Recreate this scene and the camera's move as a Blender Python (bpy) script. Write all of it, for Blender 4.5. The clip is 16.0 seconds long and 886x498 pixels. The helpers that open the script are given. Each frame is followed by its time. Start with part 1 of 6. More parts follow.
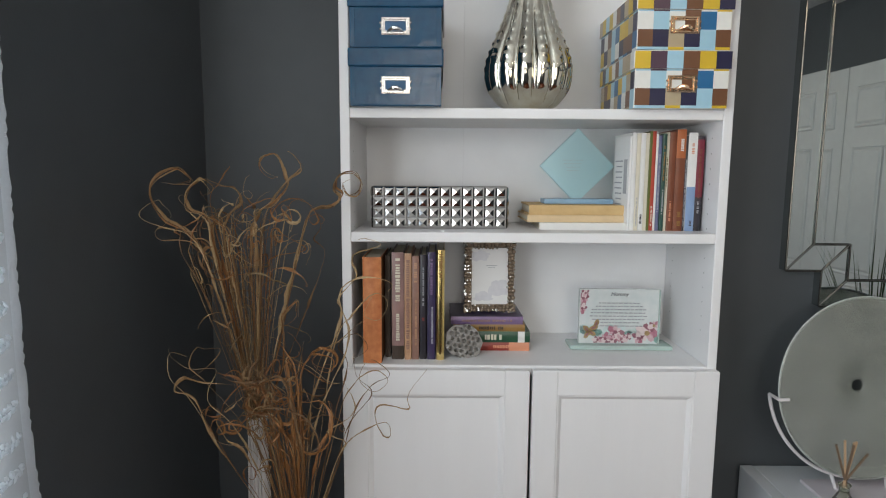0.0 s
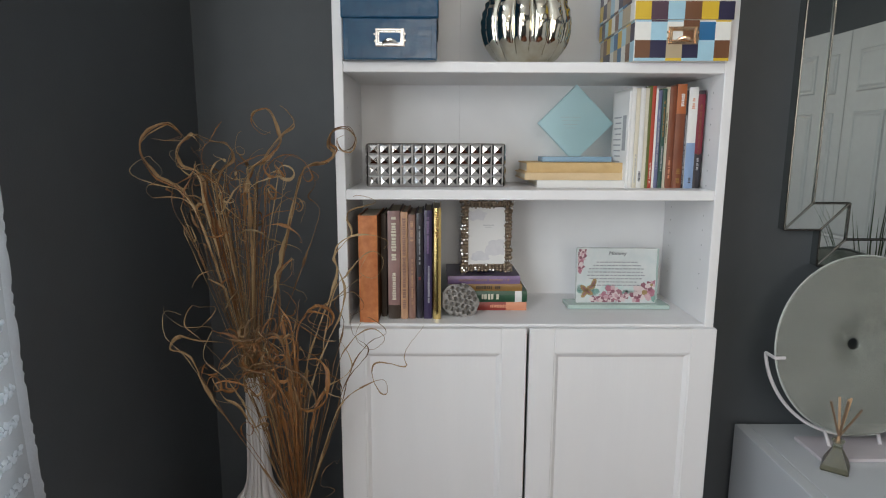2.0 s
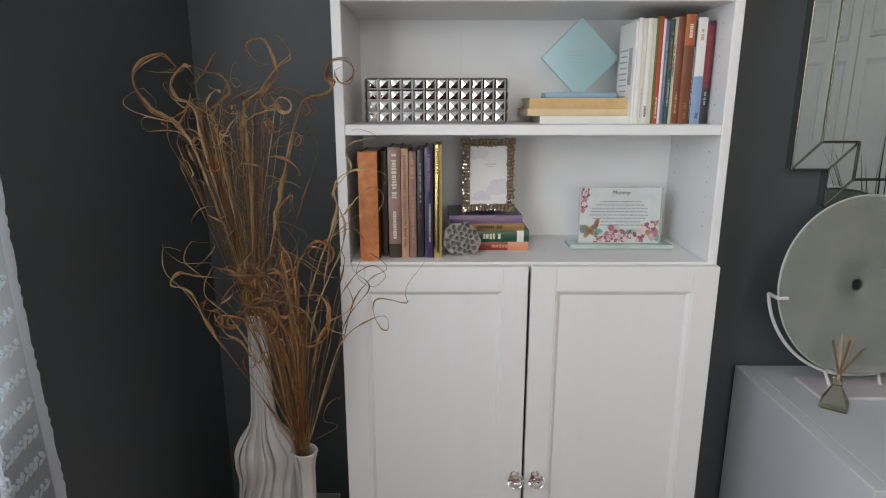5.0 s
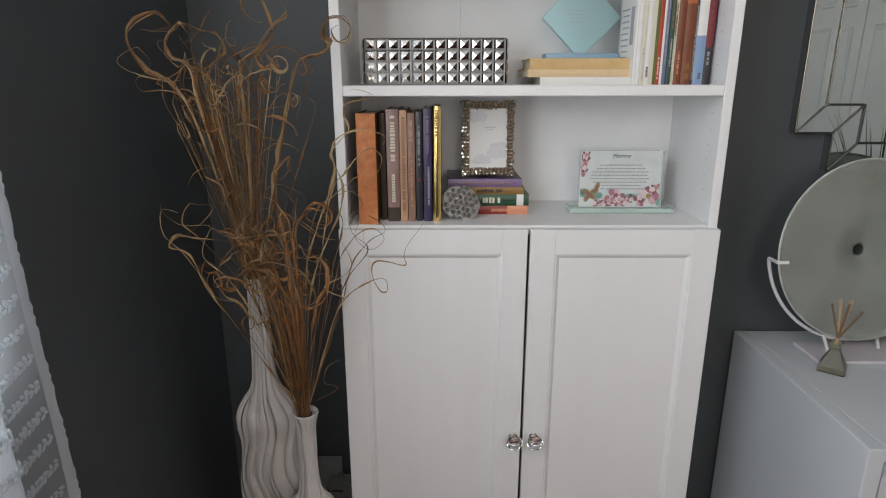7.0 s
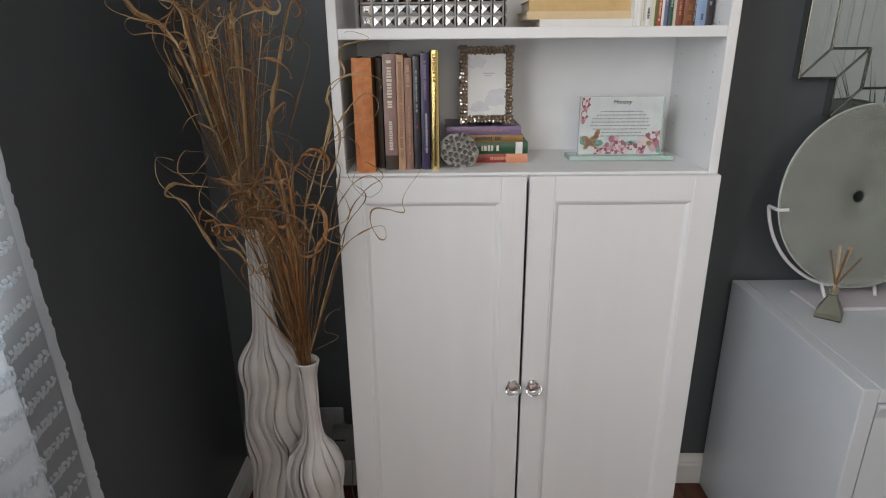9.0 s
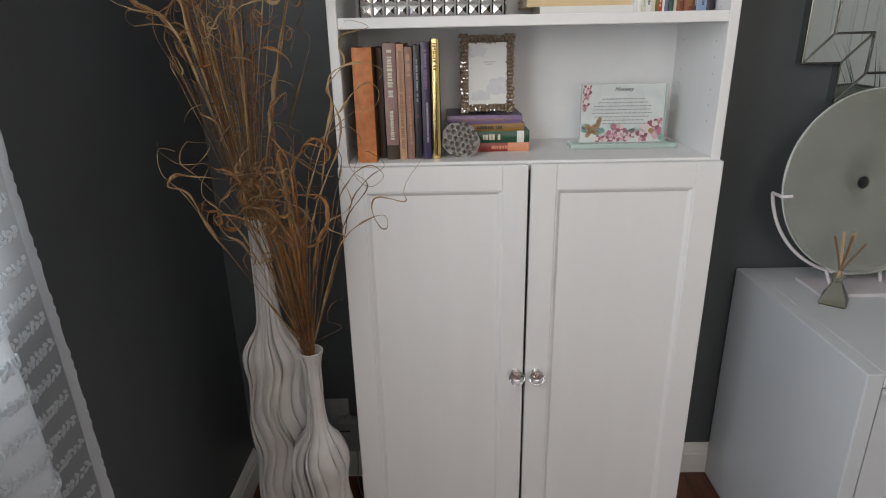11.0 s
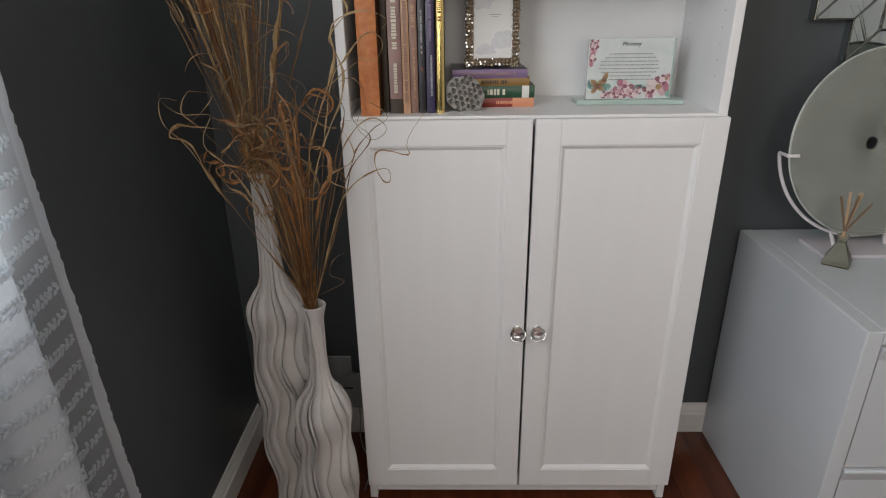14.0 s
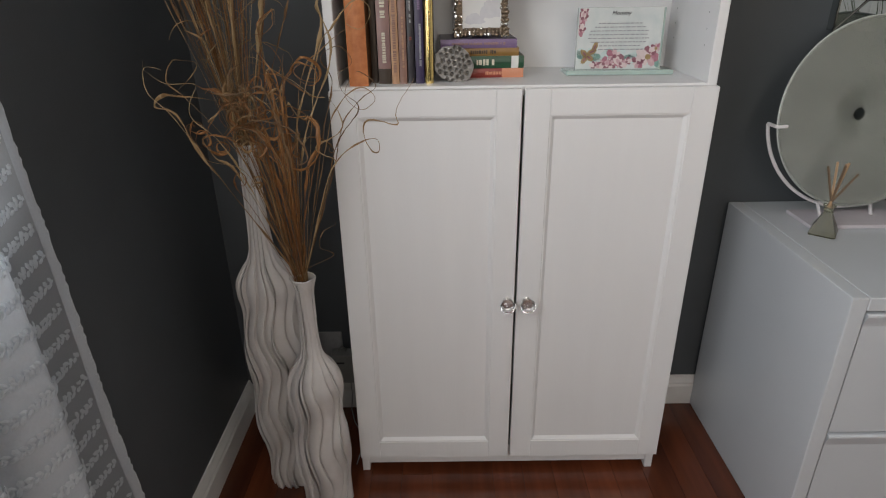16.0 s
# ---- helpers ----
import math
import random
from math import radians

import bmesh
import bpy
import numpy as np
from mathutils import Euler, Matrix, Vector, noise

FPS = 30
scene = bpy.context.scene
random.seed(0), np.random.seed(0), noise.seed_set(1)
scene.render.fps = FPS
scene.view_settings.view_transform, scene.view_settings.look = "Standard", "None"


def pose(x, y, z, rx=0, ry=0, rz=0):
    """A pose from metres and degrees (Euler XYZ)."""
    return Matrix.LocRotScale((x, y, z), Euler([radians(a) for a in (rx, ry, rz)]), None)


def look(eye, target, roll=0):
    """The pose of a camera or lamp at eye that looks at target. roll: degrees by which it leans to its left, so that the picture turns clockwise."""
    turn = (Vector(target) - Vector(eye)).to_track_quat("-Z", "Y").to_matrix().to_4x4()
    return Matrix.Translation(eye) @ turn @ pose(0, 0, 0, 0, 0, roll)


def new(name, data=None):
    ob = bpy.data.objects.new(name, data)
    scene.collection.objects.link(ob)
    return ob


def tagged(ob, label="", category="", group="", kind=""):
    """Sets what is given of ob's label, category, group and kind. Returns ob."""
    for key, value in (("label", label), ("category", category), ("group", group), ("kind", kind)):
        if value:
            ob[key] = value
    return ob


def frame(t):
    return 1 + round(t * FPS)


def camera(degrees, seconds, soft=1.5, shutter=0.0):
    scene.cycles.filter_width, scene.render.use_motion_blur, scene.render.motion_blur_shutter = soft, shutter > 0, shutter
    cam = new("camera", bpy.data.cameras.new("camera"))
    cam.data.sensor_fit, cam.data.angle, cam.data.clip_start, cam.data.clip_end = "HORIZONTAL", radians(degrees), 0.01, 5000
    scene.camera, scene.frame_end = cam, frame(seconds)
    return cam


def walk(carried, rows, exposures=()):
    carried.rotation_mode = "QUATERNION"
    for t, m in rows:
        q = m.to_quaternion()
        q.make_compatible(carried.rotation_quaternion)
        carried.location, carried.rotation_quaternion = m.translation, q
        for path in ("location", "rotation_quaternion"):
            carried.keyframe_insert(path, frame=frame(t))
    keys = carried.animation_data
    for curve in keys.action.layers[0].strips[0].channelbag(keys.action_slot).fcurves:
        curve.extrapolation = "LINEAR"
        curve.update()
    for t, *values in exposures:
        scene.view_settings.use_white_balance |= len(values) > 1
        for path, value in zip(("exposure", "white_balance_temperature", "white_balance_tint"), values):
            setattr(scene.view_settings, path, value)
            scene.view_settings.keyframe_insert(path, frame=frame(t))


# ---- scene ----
cam = camera(73.2, 16.0, soft=1.1)
PATH = [
    (0, (0.211, -1.236, 1.453), (0.212, 0.747, 1.195), 0.4),
    (0.5, (0.21, -1.238, 1.442), (0.198, 0.746, 1.186), 0.4),
    (1, (0.212, -1.235, 1.433), (0.203, 0.743, 1.142), 0.4),
    (1.5, (0.213, -1.232, 1.425), (0.217, 0.742, 1.105), 0.6),
    (2, (0.214, -1.228, 1.42), (0.223, 0.741, 1.073), 0.2),
    (2.5, (0.214, -1.227, 1.411), (0.216, 0.739, 1.044), 0.2),
    (3, (0.21, -1.225, 1.403), (0.208, 0.737, 1.016), 0.1),
    (3.5, (0.213, -1.223, 1.394), (0.208, 0.736, 0.991), -0.0),
    (4, (0.214, -1.223, 1.388), (0.218, 0.73, 0.958), 0.2),
    (4.5, (0.216, -1.224, 1.378), (0.218, 0.724, 0.924), 0.1),
    (7, (0.226, -1.228, 1.343), (0.216, 0.694, 0.789), -0.1),
    (7.5, (0.222, -1.228, 1.338), (0.22, 0.684, 0.754), -0.1),
    (8, (0.223, -1.229, 1.327), (0.217, 0.676, 0.717), -0.2),
    (8.5, (0.226, -1.232, 1.315), (0.216, 0.663, 0.677), -0.4),
    (9, (0.225, -1.233, 1.309), (0.22, 0.652, 0.641), -0.5),
    (11.5, (0.233, -1.241, 1.292), (0.207, 0.637, 0.605), -1.3),
    (12, (0.233, -1.243, 1.287), (0.218, 0.632, 0.59), -1.0),
    (12.5, (0.235, -1.245, 1.283), (0.222, 0.624, 0.571), -0.8),
    (13, (0.232, -1.248, 1.272), (0.208, 0.609, 0.528), -1.1),
    (13.5, (0.234, -1.249, 1.269), (0.184, 0.603, 0.517), -1.1),
    (14, (0.233, -1.249, 1.267), (0.197, 0.595, 0.492), -0.8),
    (14.5, (0.234, -1.253, 1.261), (0.205, 0.587, 0.478), -0.8),
    (15, (0.234, -1.252, 1.257), (0.22, 0.583, 0.463), -0.7),
    (15.5, (0.235, -1.256, 1.25), (0.228, 0.573, 0.441), -0.8),
    (16, (0.234, -1.258, 1.243), (0.229, 0.564, 0.417), -0.8),
]
walk(cam, [(t, look(eye, target, roll)) for t, eye, target, roll in PATH], [(0, -0.02, 6450, 9), (4.5, -0.03, 6550, 10.5), (9, -0.08, 6650, 11), (16, -0.14, 6780, 12)])
# ==== end of path

# ---- light ----
world = bpy.data.worlds.new("daylight")
scene.world = world
world.use_nodes = True
wn = world.node_tree.nodes
sky = wn.new("ShaderNodeTexSky")
sky.sky_type, sky.sun_disc = "NISHITA", False
sky.sun_elevation, sky.sun_rotation = radians(35), radians(200)
world.node_tree.links.new(sky.outputs[0], wn["Background"].inputs[0])
wn["Background"].inputs[1].default_value = 0.1


def area_light(name, m, sx, sy, power, color):
    data = bpy.data.lights.new(name, "AREA")
    data.shape, data.size, data.size_y, data.energy, data.color = "RECTANGLE", sx, sy, power, color
    ob = new(name, data)
    ob.matrix_basis = m
    return ob


WIN_Y0, WIN_Y1, WIN_Z0, WIN_Z1 = -2.00, -0.58, 0.98, 2.25
area_light("window_daylight", pose(-0.43, (WIN_Y0 + WIN_Y1) / 2, (WIN_Z0 + WIN_Z1) / 2, 0, -90, 0), WIN_Z1 - WIN_Z0, WIN_Y1 - WIN_Y0, 37, (0.91, 0.96, 1.0))
SWX0, SWX1, SWZ0, SWZ1 = -0.15, 1.25, 1.16, 2.30      # second window, in the wall behind the camera
area_light("rear_window_daylight", pose((SWX0 + SWX1) / 2, -3.34, (SWZ0 + SWZ1) / 2, 90, 0, 0), SWX1 - SWX0, SWZ1 - SWZ0, 18, (1.0, 0.92, 0.83))
BULB = 45.0      # brightness of the two ceiling bulbs


# ---- materials ----
def mat(name, color, rough=0.5, metal=0.0, var=0.12, scale=30.0, bump=0.0, bump_scale=200.0, stretch=(1, 1, 1), color2=None, coat=0.0, spec=0.5, stain=0.0):
    """A surface with fine grain, broad unevenness and relief, all in metres of the object's own space."""
    m = bpy.data.materials.new(name)
    m.use_nodes = True
    nt = m.node_tree
    n, l = nt.nodes, nt.links
    p = n["Principled BSDF"]
    p.inputs["Roughness"].default_value, p.inputs["Metallic"].default_value = rough, metal
    p.inputs["Coat Weight"].default_value = coat
    p.inputs["Specular IOR Level"].default_value = spec
    tc, mp = n.new("ShaderNodeTexCoord"), n.new("ShaderNodeMapping")
    mp.inputs["Scale"].default_value = stretch
    l.new(tc.outputs["Object"], mp.inputs[0])
    n1, n2 = n.new("ShaderNodeTexNoise"), n.new("ShaderNodeTexNoise")
    n1.inputs["Scale"].default_value, n1.inputs["Detail"].default_value = scale, 4
    n2.inputs["Scale"].default_value, n2.inputs["Detail"].default_value = scale * 0.13, 2
    l.new(mp.outputs[0], n1.inputs[0])
    l.new(mp.outputs[0], n2.inputs[0])
    mix1 = n.new("ShaderNodeMix")
    mix1.data_type = "RGBA"
    c2 = color2 or tuple(c * (1 - var) for c in color)
    mix1.inputs[6].default_value, mix1.inputs[7].default_value = (*color, 1), (*c2, 1)
    add = n.new("ShaderNodeMath")
    add.operation = "MULTIPLY_ADD"
    l.new(n1.outputs[0], add.inputs[0])
    add.inputs[1].default_value = 0.6
    half = n.new("ShaderNodeMath")
    half.operation = "MULTIPLY"
    half.inputs[1].default_value = 0.4
    l.new(n2.outputs[0], half.inputs[0])
    l.new(half.outputs[0], add.inputs[2])
    ramp = n.new("ShaderNodeMapRange")
    ramp.inputs["From Min"].default_value, ramp.inputs["From Max"].default_value = 0.32, 0.68
    l.new(add.outputs[0], ramp.inputs[0])
    l.new(ramp.outputs[0], mix1.inputs[0])
    l.new(mix1.outputs[2], p.inputs["Base Color"])
    rr = n.new("ShaderNodeMapRange")
    rr.inputs["To Min"].default_value, rr.inputs["To Max"].default_value = max(rough - 0.06 - stain, 0.02), min(rough + 0.06 + stain, 1)
    l.new(n2.outputs[0], rr.inputs[0])
    if metal < 0.5 or stain:
        l.new(rr.outputs[0], p.inputs["Roughness"])
    if bump:
        nb, b = n.new("ShaderNodeTexNoise"), n.new("ShaderNodeBump")
        nb.inputs["Scale"].default_value, nb.inputs["Detail"].default_value = bump_scale, 3
        b.inputs["Strength"].default_value, b.inputs["Distance"].default_value = bump, 0.002
        l.new(mp.outputs[0], nb.inputs[0])
        l.new(nb.outputs[0], b.inputs["Height"])
        l.new(b.outputs[0], p.inputs["Normal"])
    return m


def glass(name, color, rough=0.02, trans=1.0, ior=1.45):
    m = bpy.data.materials.new(name)
    m.use_nodes = True
    p = m.node_tree.nodes["Principled BSDF"]
    p.inputs["Base Color"].default_value = (*color, 1)
    p.inputs["Roughness"].default_value, p.inputs["Transmission Weight"].default_value, p.inputs["IOR"].default_value = rough, trans, ior
    return m


M_WALL = mat("charcoal_wall_paint", (0.078, 0.088, 0.097), 0.5, var=0.1, scale=14, bump=0.12, bump_scale=260)
M_CEIL = mat("white_ceiling_paint", (0.78, 0.78, 0.77), 0.8, var=0.04, scale=10, bump=0.2)
M_WHITE = mat("white_foil_board", (0.76, 0.76, 0.765), 0.38, var=0.04, scale=22, bump=0.12, bump_scale=160, stretch=(1, 1, 0.08))
M_BACK = mat("white_back_board", (0.82, 0.83, 0.845), 0.5, var=0.05, scale=16, bump=0.06, bump_scale=120)
M_TRIM = mat("white_trim_paint", (0.76, 0.755, 0.74), 0.4, var=0.08, scale=18, bump=0.08)
M_DRES = mat("white_lacquer_board", (0.56, 0.59, 0.62), 0.32, var=0.03, scale=9, bump=0.03, bump_scale=80)
M_DARK = mat("dark_gap", (0.02, 0.02, 0.02), 0.8)


# ---- building helpers ----
def bm_box(bm, x0, y0, z0, x1, y1, z1, bevel=0.0, seg=1, mi=0):
    r = bmesh.ops.create_cube(bm, size=1.0)
    vs = r["verts"]
    for v in vs:
        v.co = Vector(((x0 + x1) / 2 + v.co.x * (x1 - x0), (y0 + y1) / 2 + v.co.y * (y1 - y0), (z0 + z1) / 2 + v.co.z * (z1 - z0)))
    fs = {f for v in vs for f in v.link_faces}
    for f in fs:
        f.material_index = mi
    if bevel:
        es = list({e for v in vs for e in v.link_edges})
        bmesh.ops.bevel(bm, geom=es, offset=bevel, segments=seg, affect="EDGES", profile=0.6)
    return vs


def finish(name, bm, materials, smooth=False):
    me = bpy.data.meshes.new(name)
    bm.normal_update()
    bm.to_mesh(me)
    bm.free()
    for m in (materials if isinstance(materials, (list, tuple)) else [materials]):
        me.materials.append(m)
    if smooth:
        me.shade_smooth()
    return me


def part(name, bm, material, parent=None, label="", smooth=False):
    ob = new(name, finish(name, bm, material, smooth))
    if parent:
        ob.parent = parent
    if label:
        ob["label"] = label
    return ob


def box(name, material, parent, x0, y0, z0, x1, y1, z1, bevel=0.0015, label="", seg=1):
    bm = bmesh.new()
    bm_box(bm, x0, y0, z0, x1, y1, z1, bevel, seg)
    return part(name, bm, material, parent, label)


def thing(name, label, category, group="", loc=(0, 0, 0)):
    ob = new(name)
    ob.location = loc
    ob.empty_display_size = 0.05
    return tagged(ob, label, category, group)


def bm_lathe(bm, profile, n=32, ripple=None, close_bottom=True, z0=0.0):
    """Revolves (radius, height) pairs. ripple(angle, i, r, z) gives the radius there."""
    rings = []
    for i, (r, z) in enumerate(profile):
        ring = []
        for k in range(n):
            a = 2 * math.pi * k / n
            rr = ripple(a, i, r, z) if ripple else r
            ring.append(bm.verts.new((rr * math.cos(a), rr * math.sin(a), z0 + z)))
        rings.append(ring)
    for a, b in zip(rings, rings[1:]):
        for k in range(n):
            bm.faces.new((a[k], a[(k + 1) % n], b[(k + 1) % n], b[k]))
    if close_bottom:
        bm.faces.new(list(reversed(rings[0])))
    return rings


def bm_tube(bm, pts, radii, n=8, caps=True):
    """A round tube along points."""
    pts = [Vector(p) for p in pts]
    if not isinstance(radii, (list, tuple)):
        radii = [radii] * len(pts)
    rings, up = [], None
    for i, p in enumerate(pts):
        t = (pts[min(i + 1, len(pts) - 1)] - pts[max(i - 1, 0)]).normalized()
        if up is None:
            up = t.orthogonal().normalized()
        up = (up - t * up.dot(t)).normalized()
        side = t.cross(up)
        rings.append([bm.verts.new(p + (up * math.cos(2 * math.pi * k / n) + side * math.sin(2 * math.pi * k / n)) * radii[i]) for k in range(n)])
    for a, b in zip(rings, rings[1:]):
        for k in range(n):
            bm.faces.new((a[k], a[(k + 1) % n], b[(k + 1) % n], b[k]))
    if caps:
        bm.faces.new(list(reversed(rings[0])))
        bm.faces.new(rings[-1])


# ---- room ----
X0, X1, Y0, Y1, ZC = -0.388, 2.46, -3.3, 0.285, 2.42   # left wall, closet wall, rear wall, bookcase wall, ceiling


def setting(name, material, boxes, label, category):
    bm = bmesh.new()
    for b in boxes:
        bm_box(bm, *b)
    return tagged(part(name, bm, material), label, category, kind="structure")


setting("wall_north", M_WALL, [(X0 - 0.12, Y1, 0, X1 + 0.12, Y1 + 0.12, ZC)], "charcoal grey painted plaster wall behind the bookcase", "wall")
setting("wall_west", M_WALL, [(X0 - 0.12, Y0 - 0.12, 0, X0, WIN_Y0, ZC), (X0 - 0.12, WIN_Y1, 0, X0, Y1, ZC),
        (X0 - 0.12, WIN_Y0, 0, X0, WIN_Y1, WIN_Z0), (X0 - 0.12, WIN_Y0, WIN_Z1, X0, WIN_Y1, ZC)], "charcoal grey painted wall with the curtained window", "wall")
setting("wall_south", M_WALL, [(X0, Y0 - 0.12, 0, SWX0, Y0, ZC), (SWX1, Y0 - 0.12, 0, X1 + 0.12, Y0, ZC), (SWX0, Y0 - 0.12, 0, SWX1, Y0, SWZ0), (SWX0, Y0 - 0.12, SWZ1, SWX1, Y0, ZC)], "charcoal grey painted wall with a bright window", "wall")
setting("wall_east", M_WALL, [(X1, Y0, 0, X1 + 0.12, Y1, ZC)], "charcoal grey painted wall with white closet doors", "wall")
setting("ceiling", M_CEIL, [(X0 - 0.12, Y0 - 0.12, ZC, X1 + 0.12, Y1 + 0.12, ZC + 0.1)], "plain white ceiling", "ceiling")


# ---- bookcase ----
BW, SIDE, BD = 0.80, 0.020, 0.28       # width, board thickness, depth
S1, S2, S3 = 1.581, 1.327, 1.041       # tops of the two loose shelves and the fixed one
bookcase = thing("bookcase", "tall white bookcase with open shelves above two panelled doors", "bookcase")
for x in (0, BW - SIDE):
    box("side_panel", M_WHITE, bookcase, x, 0, 0, x + SIDE, BD, 2.02)
box("top_panel", M_WHITE, bookcase, SIDE, 0.001, 2.0, BW - SIDE, BD, 2.02)
for z in (S1, S2, S3):
    box("shelf", M_WHITE, bookcase, SIDE, 0.001, z - 0.021, BW - SIDE, BD - 0.012, z)
box("bottom_shelf", M_WHITE, bookcase, SIDE, 0.002, 0.064, BW - SIDE, BD - 0.012, 0.084)
box("plinth", M_WHITE, bookcase, SIDE, 0.005, 0.022, BW - SIDE, 0.020, 0.064)
for a, b in ((SIDE, 0.2601), (0.2604, BW - SIDE)):
    box("back_panel", M_BACK, bookcase, a, BD - 0.012, 0.07, b, BD - 0.006, 2.0, 0.0003)


def door_leaf(x0, x1, z0, z1):
    st, yf, yb = 0.0535, -0.021, -0.003
    bm = bmesh.new()
    bm_box(bm, x0, yf, z0, x0 + st, yb, z1, 0.0015)
    bm_box(bm, x1 - st, yf, z0, x1, yb, z1, 0.0015)
    bm_box(bm, x0 + st, yf, z1 - st, x1 - st, yb, z1, 0.0008)
    bm_box(bm, x0 + st, yf, z0, x1 - st, yb, z0 + st, 0.0008)
    leaf = part("door", bm, M_WHITE, bookcase)
    # sloping inner edge down to the recessed panel
    bm = bmesh.new()
    o = (x0 + st, z0 + st, x1 - st, z1 - st)
    rings = []
    for d, y in ((0, yf + 0.0015), (0.003, yf + 0.002), (0.010, yf + 0.0085), (0.0115, yf + 0.0095)):
        rings.append([bm.verts.new((x, y, z)) for x, z in ((o[0] + d, o[1] + d), (o[2] - d, o[1] + d), (o[2] - d, o[3] - d), (o[0] + d, o[3] - d))])
    for a, b in zip(rings, rings[1:]):
        for k in range(4):
            bm.faces.new((a[k], a[(k + 1) % 4], b[(k + 1) % 4], b[k]))
    part("moulding", bm, M_WHITE, leaf)
    box("door_panel", M_WHITE, leaf, o[0] + 0.009, yf + 0.0088, o[1] + 0.009, o[2] - 0.009, yb - 0.001, o[3] - 0.009, 0)
    return leaf


DOOR_L = door_leaf(0.001, 0.3975, 0.064, 1.0365)
DOOR_R = door_leaf(0.4035, 0.799, 0.064, 1.0365)


# ---- dresser ----
DX0, DX1, DY0, DY1, DZ = 1.009, 2.25, -0.268, 0.272, 0.680
DS = 0.033      # thickness of the sides
dresser = thing("dresser", "wide white lacquered dresser with flat drawers", "dresser")
for x in (DX0, DX1 - DS):
    box("side_panel", M_DRES, dresser, x, DY0, 0, x + DS, DY1, DZ, 0.003, seg=2)
box("top_panel", M_DRES, dresser, DX0 + DS + 0.0012, DY0 + 0.0005, DZ - 0.030, DX1 - DS - 0.0012, DY1, DZ - 0.0006, 0.002)
box("back_panel", M_DRES, dresser, DX0 + DS, DY1 - 0.008, 0.05, DX1 - DS, DY1 - 0.001, DZ - 0.031)
box("carcass", M_DARK, dresser, DX0 + DS, DY0 + 0.0215, 0.046, DX1 - DS, DY1 - 0.010, DZ - 0.032, 0)
for cx0, cx1 in ((DX0 + DS + 0.004, (DX0 + DX1) / 2 - 0.002), ((DX0 + DX1) / 2 + 0.002, DX1 - DS - 0.004)):
    for z0, z1 in ((0.045, 0.347), (0.353, 0.645)):
        # a flat front whose upper edge swells forward into a lip that serves as the pull
        bm = bmesh.new()
        a = [(DY0 + 0.020, z0), (DY0 + 0.004, z0), (DY0 + 0.004, z1 - 0.030), (DY0 + 0.0025, z1 - 0.024), (DY0 - 0.0035, z1 - 0.006), (DY0 - 0.0030, z1 - 0.0025), (DY0 + 0.0005, z1), (DY0 + 0.020, z1)]
        v0 = [bm.verts.new((cx0, y, z)) for y, z in a]
        v1 = [bm.verts.new((cx1, y, z)) for y, z in a]
        for k in range(len(a)):
            bm.faces.new((v0[k], v1[k], v1[(k + 1) % len(a)], v0[(k + 1) % len(a)]))
        bm.faces.new(v1)
        bm.faces.new(list(reversed(v0)))
        bmesh.ops.recalc_face_normals(bm, faces=bm.faces)
        part("drawer", bm, M_DRES, dresser)
box("plinth", M_DRES, dresser, DX0 + DS, DY0 + 0.03, 0, DX1 - DS, DY0 + 0.045, 0.044)


# shelf-pin holes up the inside of both sides: flat discs, their shade given as grey
vsp, fsp = [], []
for x, d in ((SIDE + 0.0004, 1), (BW - SIDE - 0.0004, -1)):
    for y in (0.045, 0.225):
        for k in range(28):
            z = 1.11 + 0.032 * k
            if min(abs(z - q) for q in (S1 - 0.01, S2 - 0.01)) < 0.016:
                continue
            b0 = len(vsp)
            vsp += [(x, y + 0.0018 * math.cos(a), z + 0.0018 * math.sin(a)) for a in [2 * math.pi * q / 10 * d for q in range(10)]]
            fsp.append(tuple(range(b0, b0 + 10)))
me = bpy.data.meshes.new("pin_holes")
me.from_pydata(vsp, [], fsp)
me.materials.append(mat("shaded_pin_hole", (0.34, 0.34, 0.34), 0.8))
pins = new("pin_holes", me)
pins.parent = bookcase
pins["kind"] = "stuff"


# ---- more materials ----
M_CHROME = mat("polished_silver", (0.80, 0.79, 0.78), 0.035, metal=1.0, var=0.03)
M_SILVER = mat("mercury_glass_silver", (0.74, 0.735, 0.66), 0.085, metal=1.0, var=0.25, scale=60, color2=(0.62, 0.56, 0.44), stain=0.02, bump=0.35, bump_scale=55)
M_STUD = mat("silver_glaze", (0.58, 0.565, 0.55), 0.06, metal=1.0, var=0.1)
M_SATIN = mat("satin_silver", (0.86, 0.85, 0.83), 0.24, metal=1.0, var=0.08)
M_COPPER = mat("satin_copper_gold", (0.92, 0.66, 0.44), 0.2, metal=1.0, var=0.1)
M_MIRROR = mat("mirror_silvering", (0.38, 0.415, 0.415), 0.012, metal=1.0, var=0.0)
M_BEVEL = mat("tarnished_silver_edge", (0.20, 0.197, 0.188), 0.26, metal=1.0, var=0.2)
M_PAGES = mat("book_pages", (0.70, 0.64, 0.52), 0.85, var=0.18, scale=90, stretch=(12, 1, 1), bump=0.3, bump_scale=400)
M_PAPER = mat("white_paper", (0.78, 0.78, 0.77), 0.7, var=0.05, scale=20)
M_INK = mat("dark_ink", (0.05, 0.05, 0.06), 0.7)
M_GREYINK = mat("grey_ink", (0.42, 0.43, 0.45), 0.7, var=0.2, scale=60)
M_IVORY = mat("white_stand_paint", (0.78, 0.75, 0.77), 0.35, var=0.04)


def cloth_cover(name, c, c2=None, rough=0.5, scale=40):
    return mat(name, c, rough, var=0.25, scale=scale, color2=c2, bump=0.12, bump_scale=300)


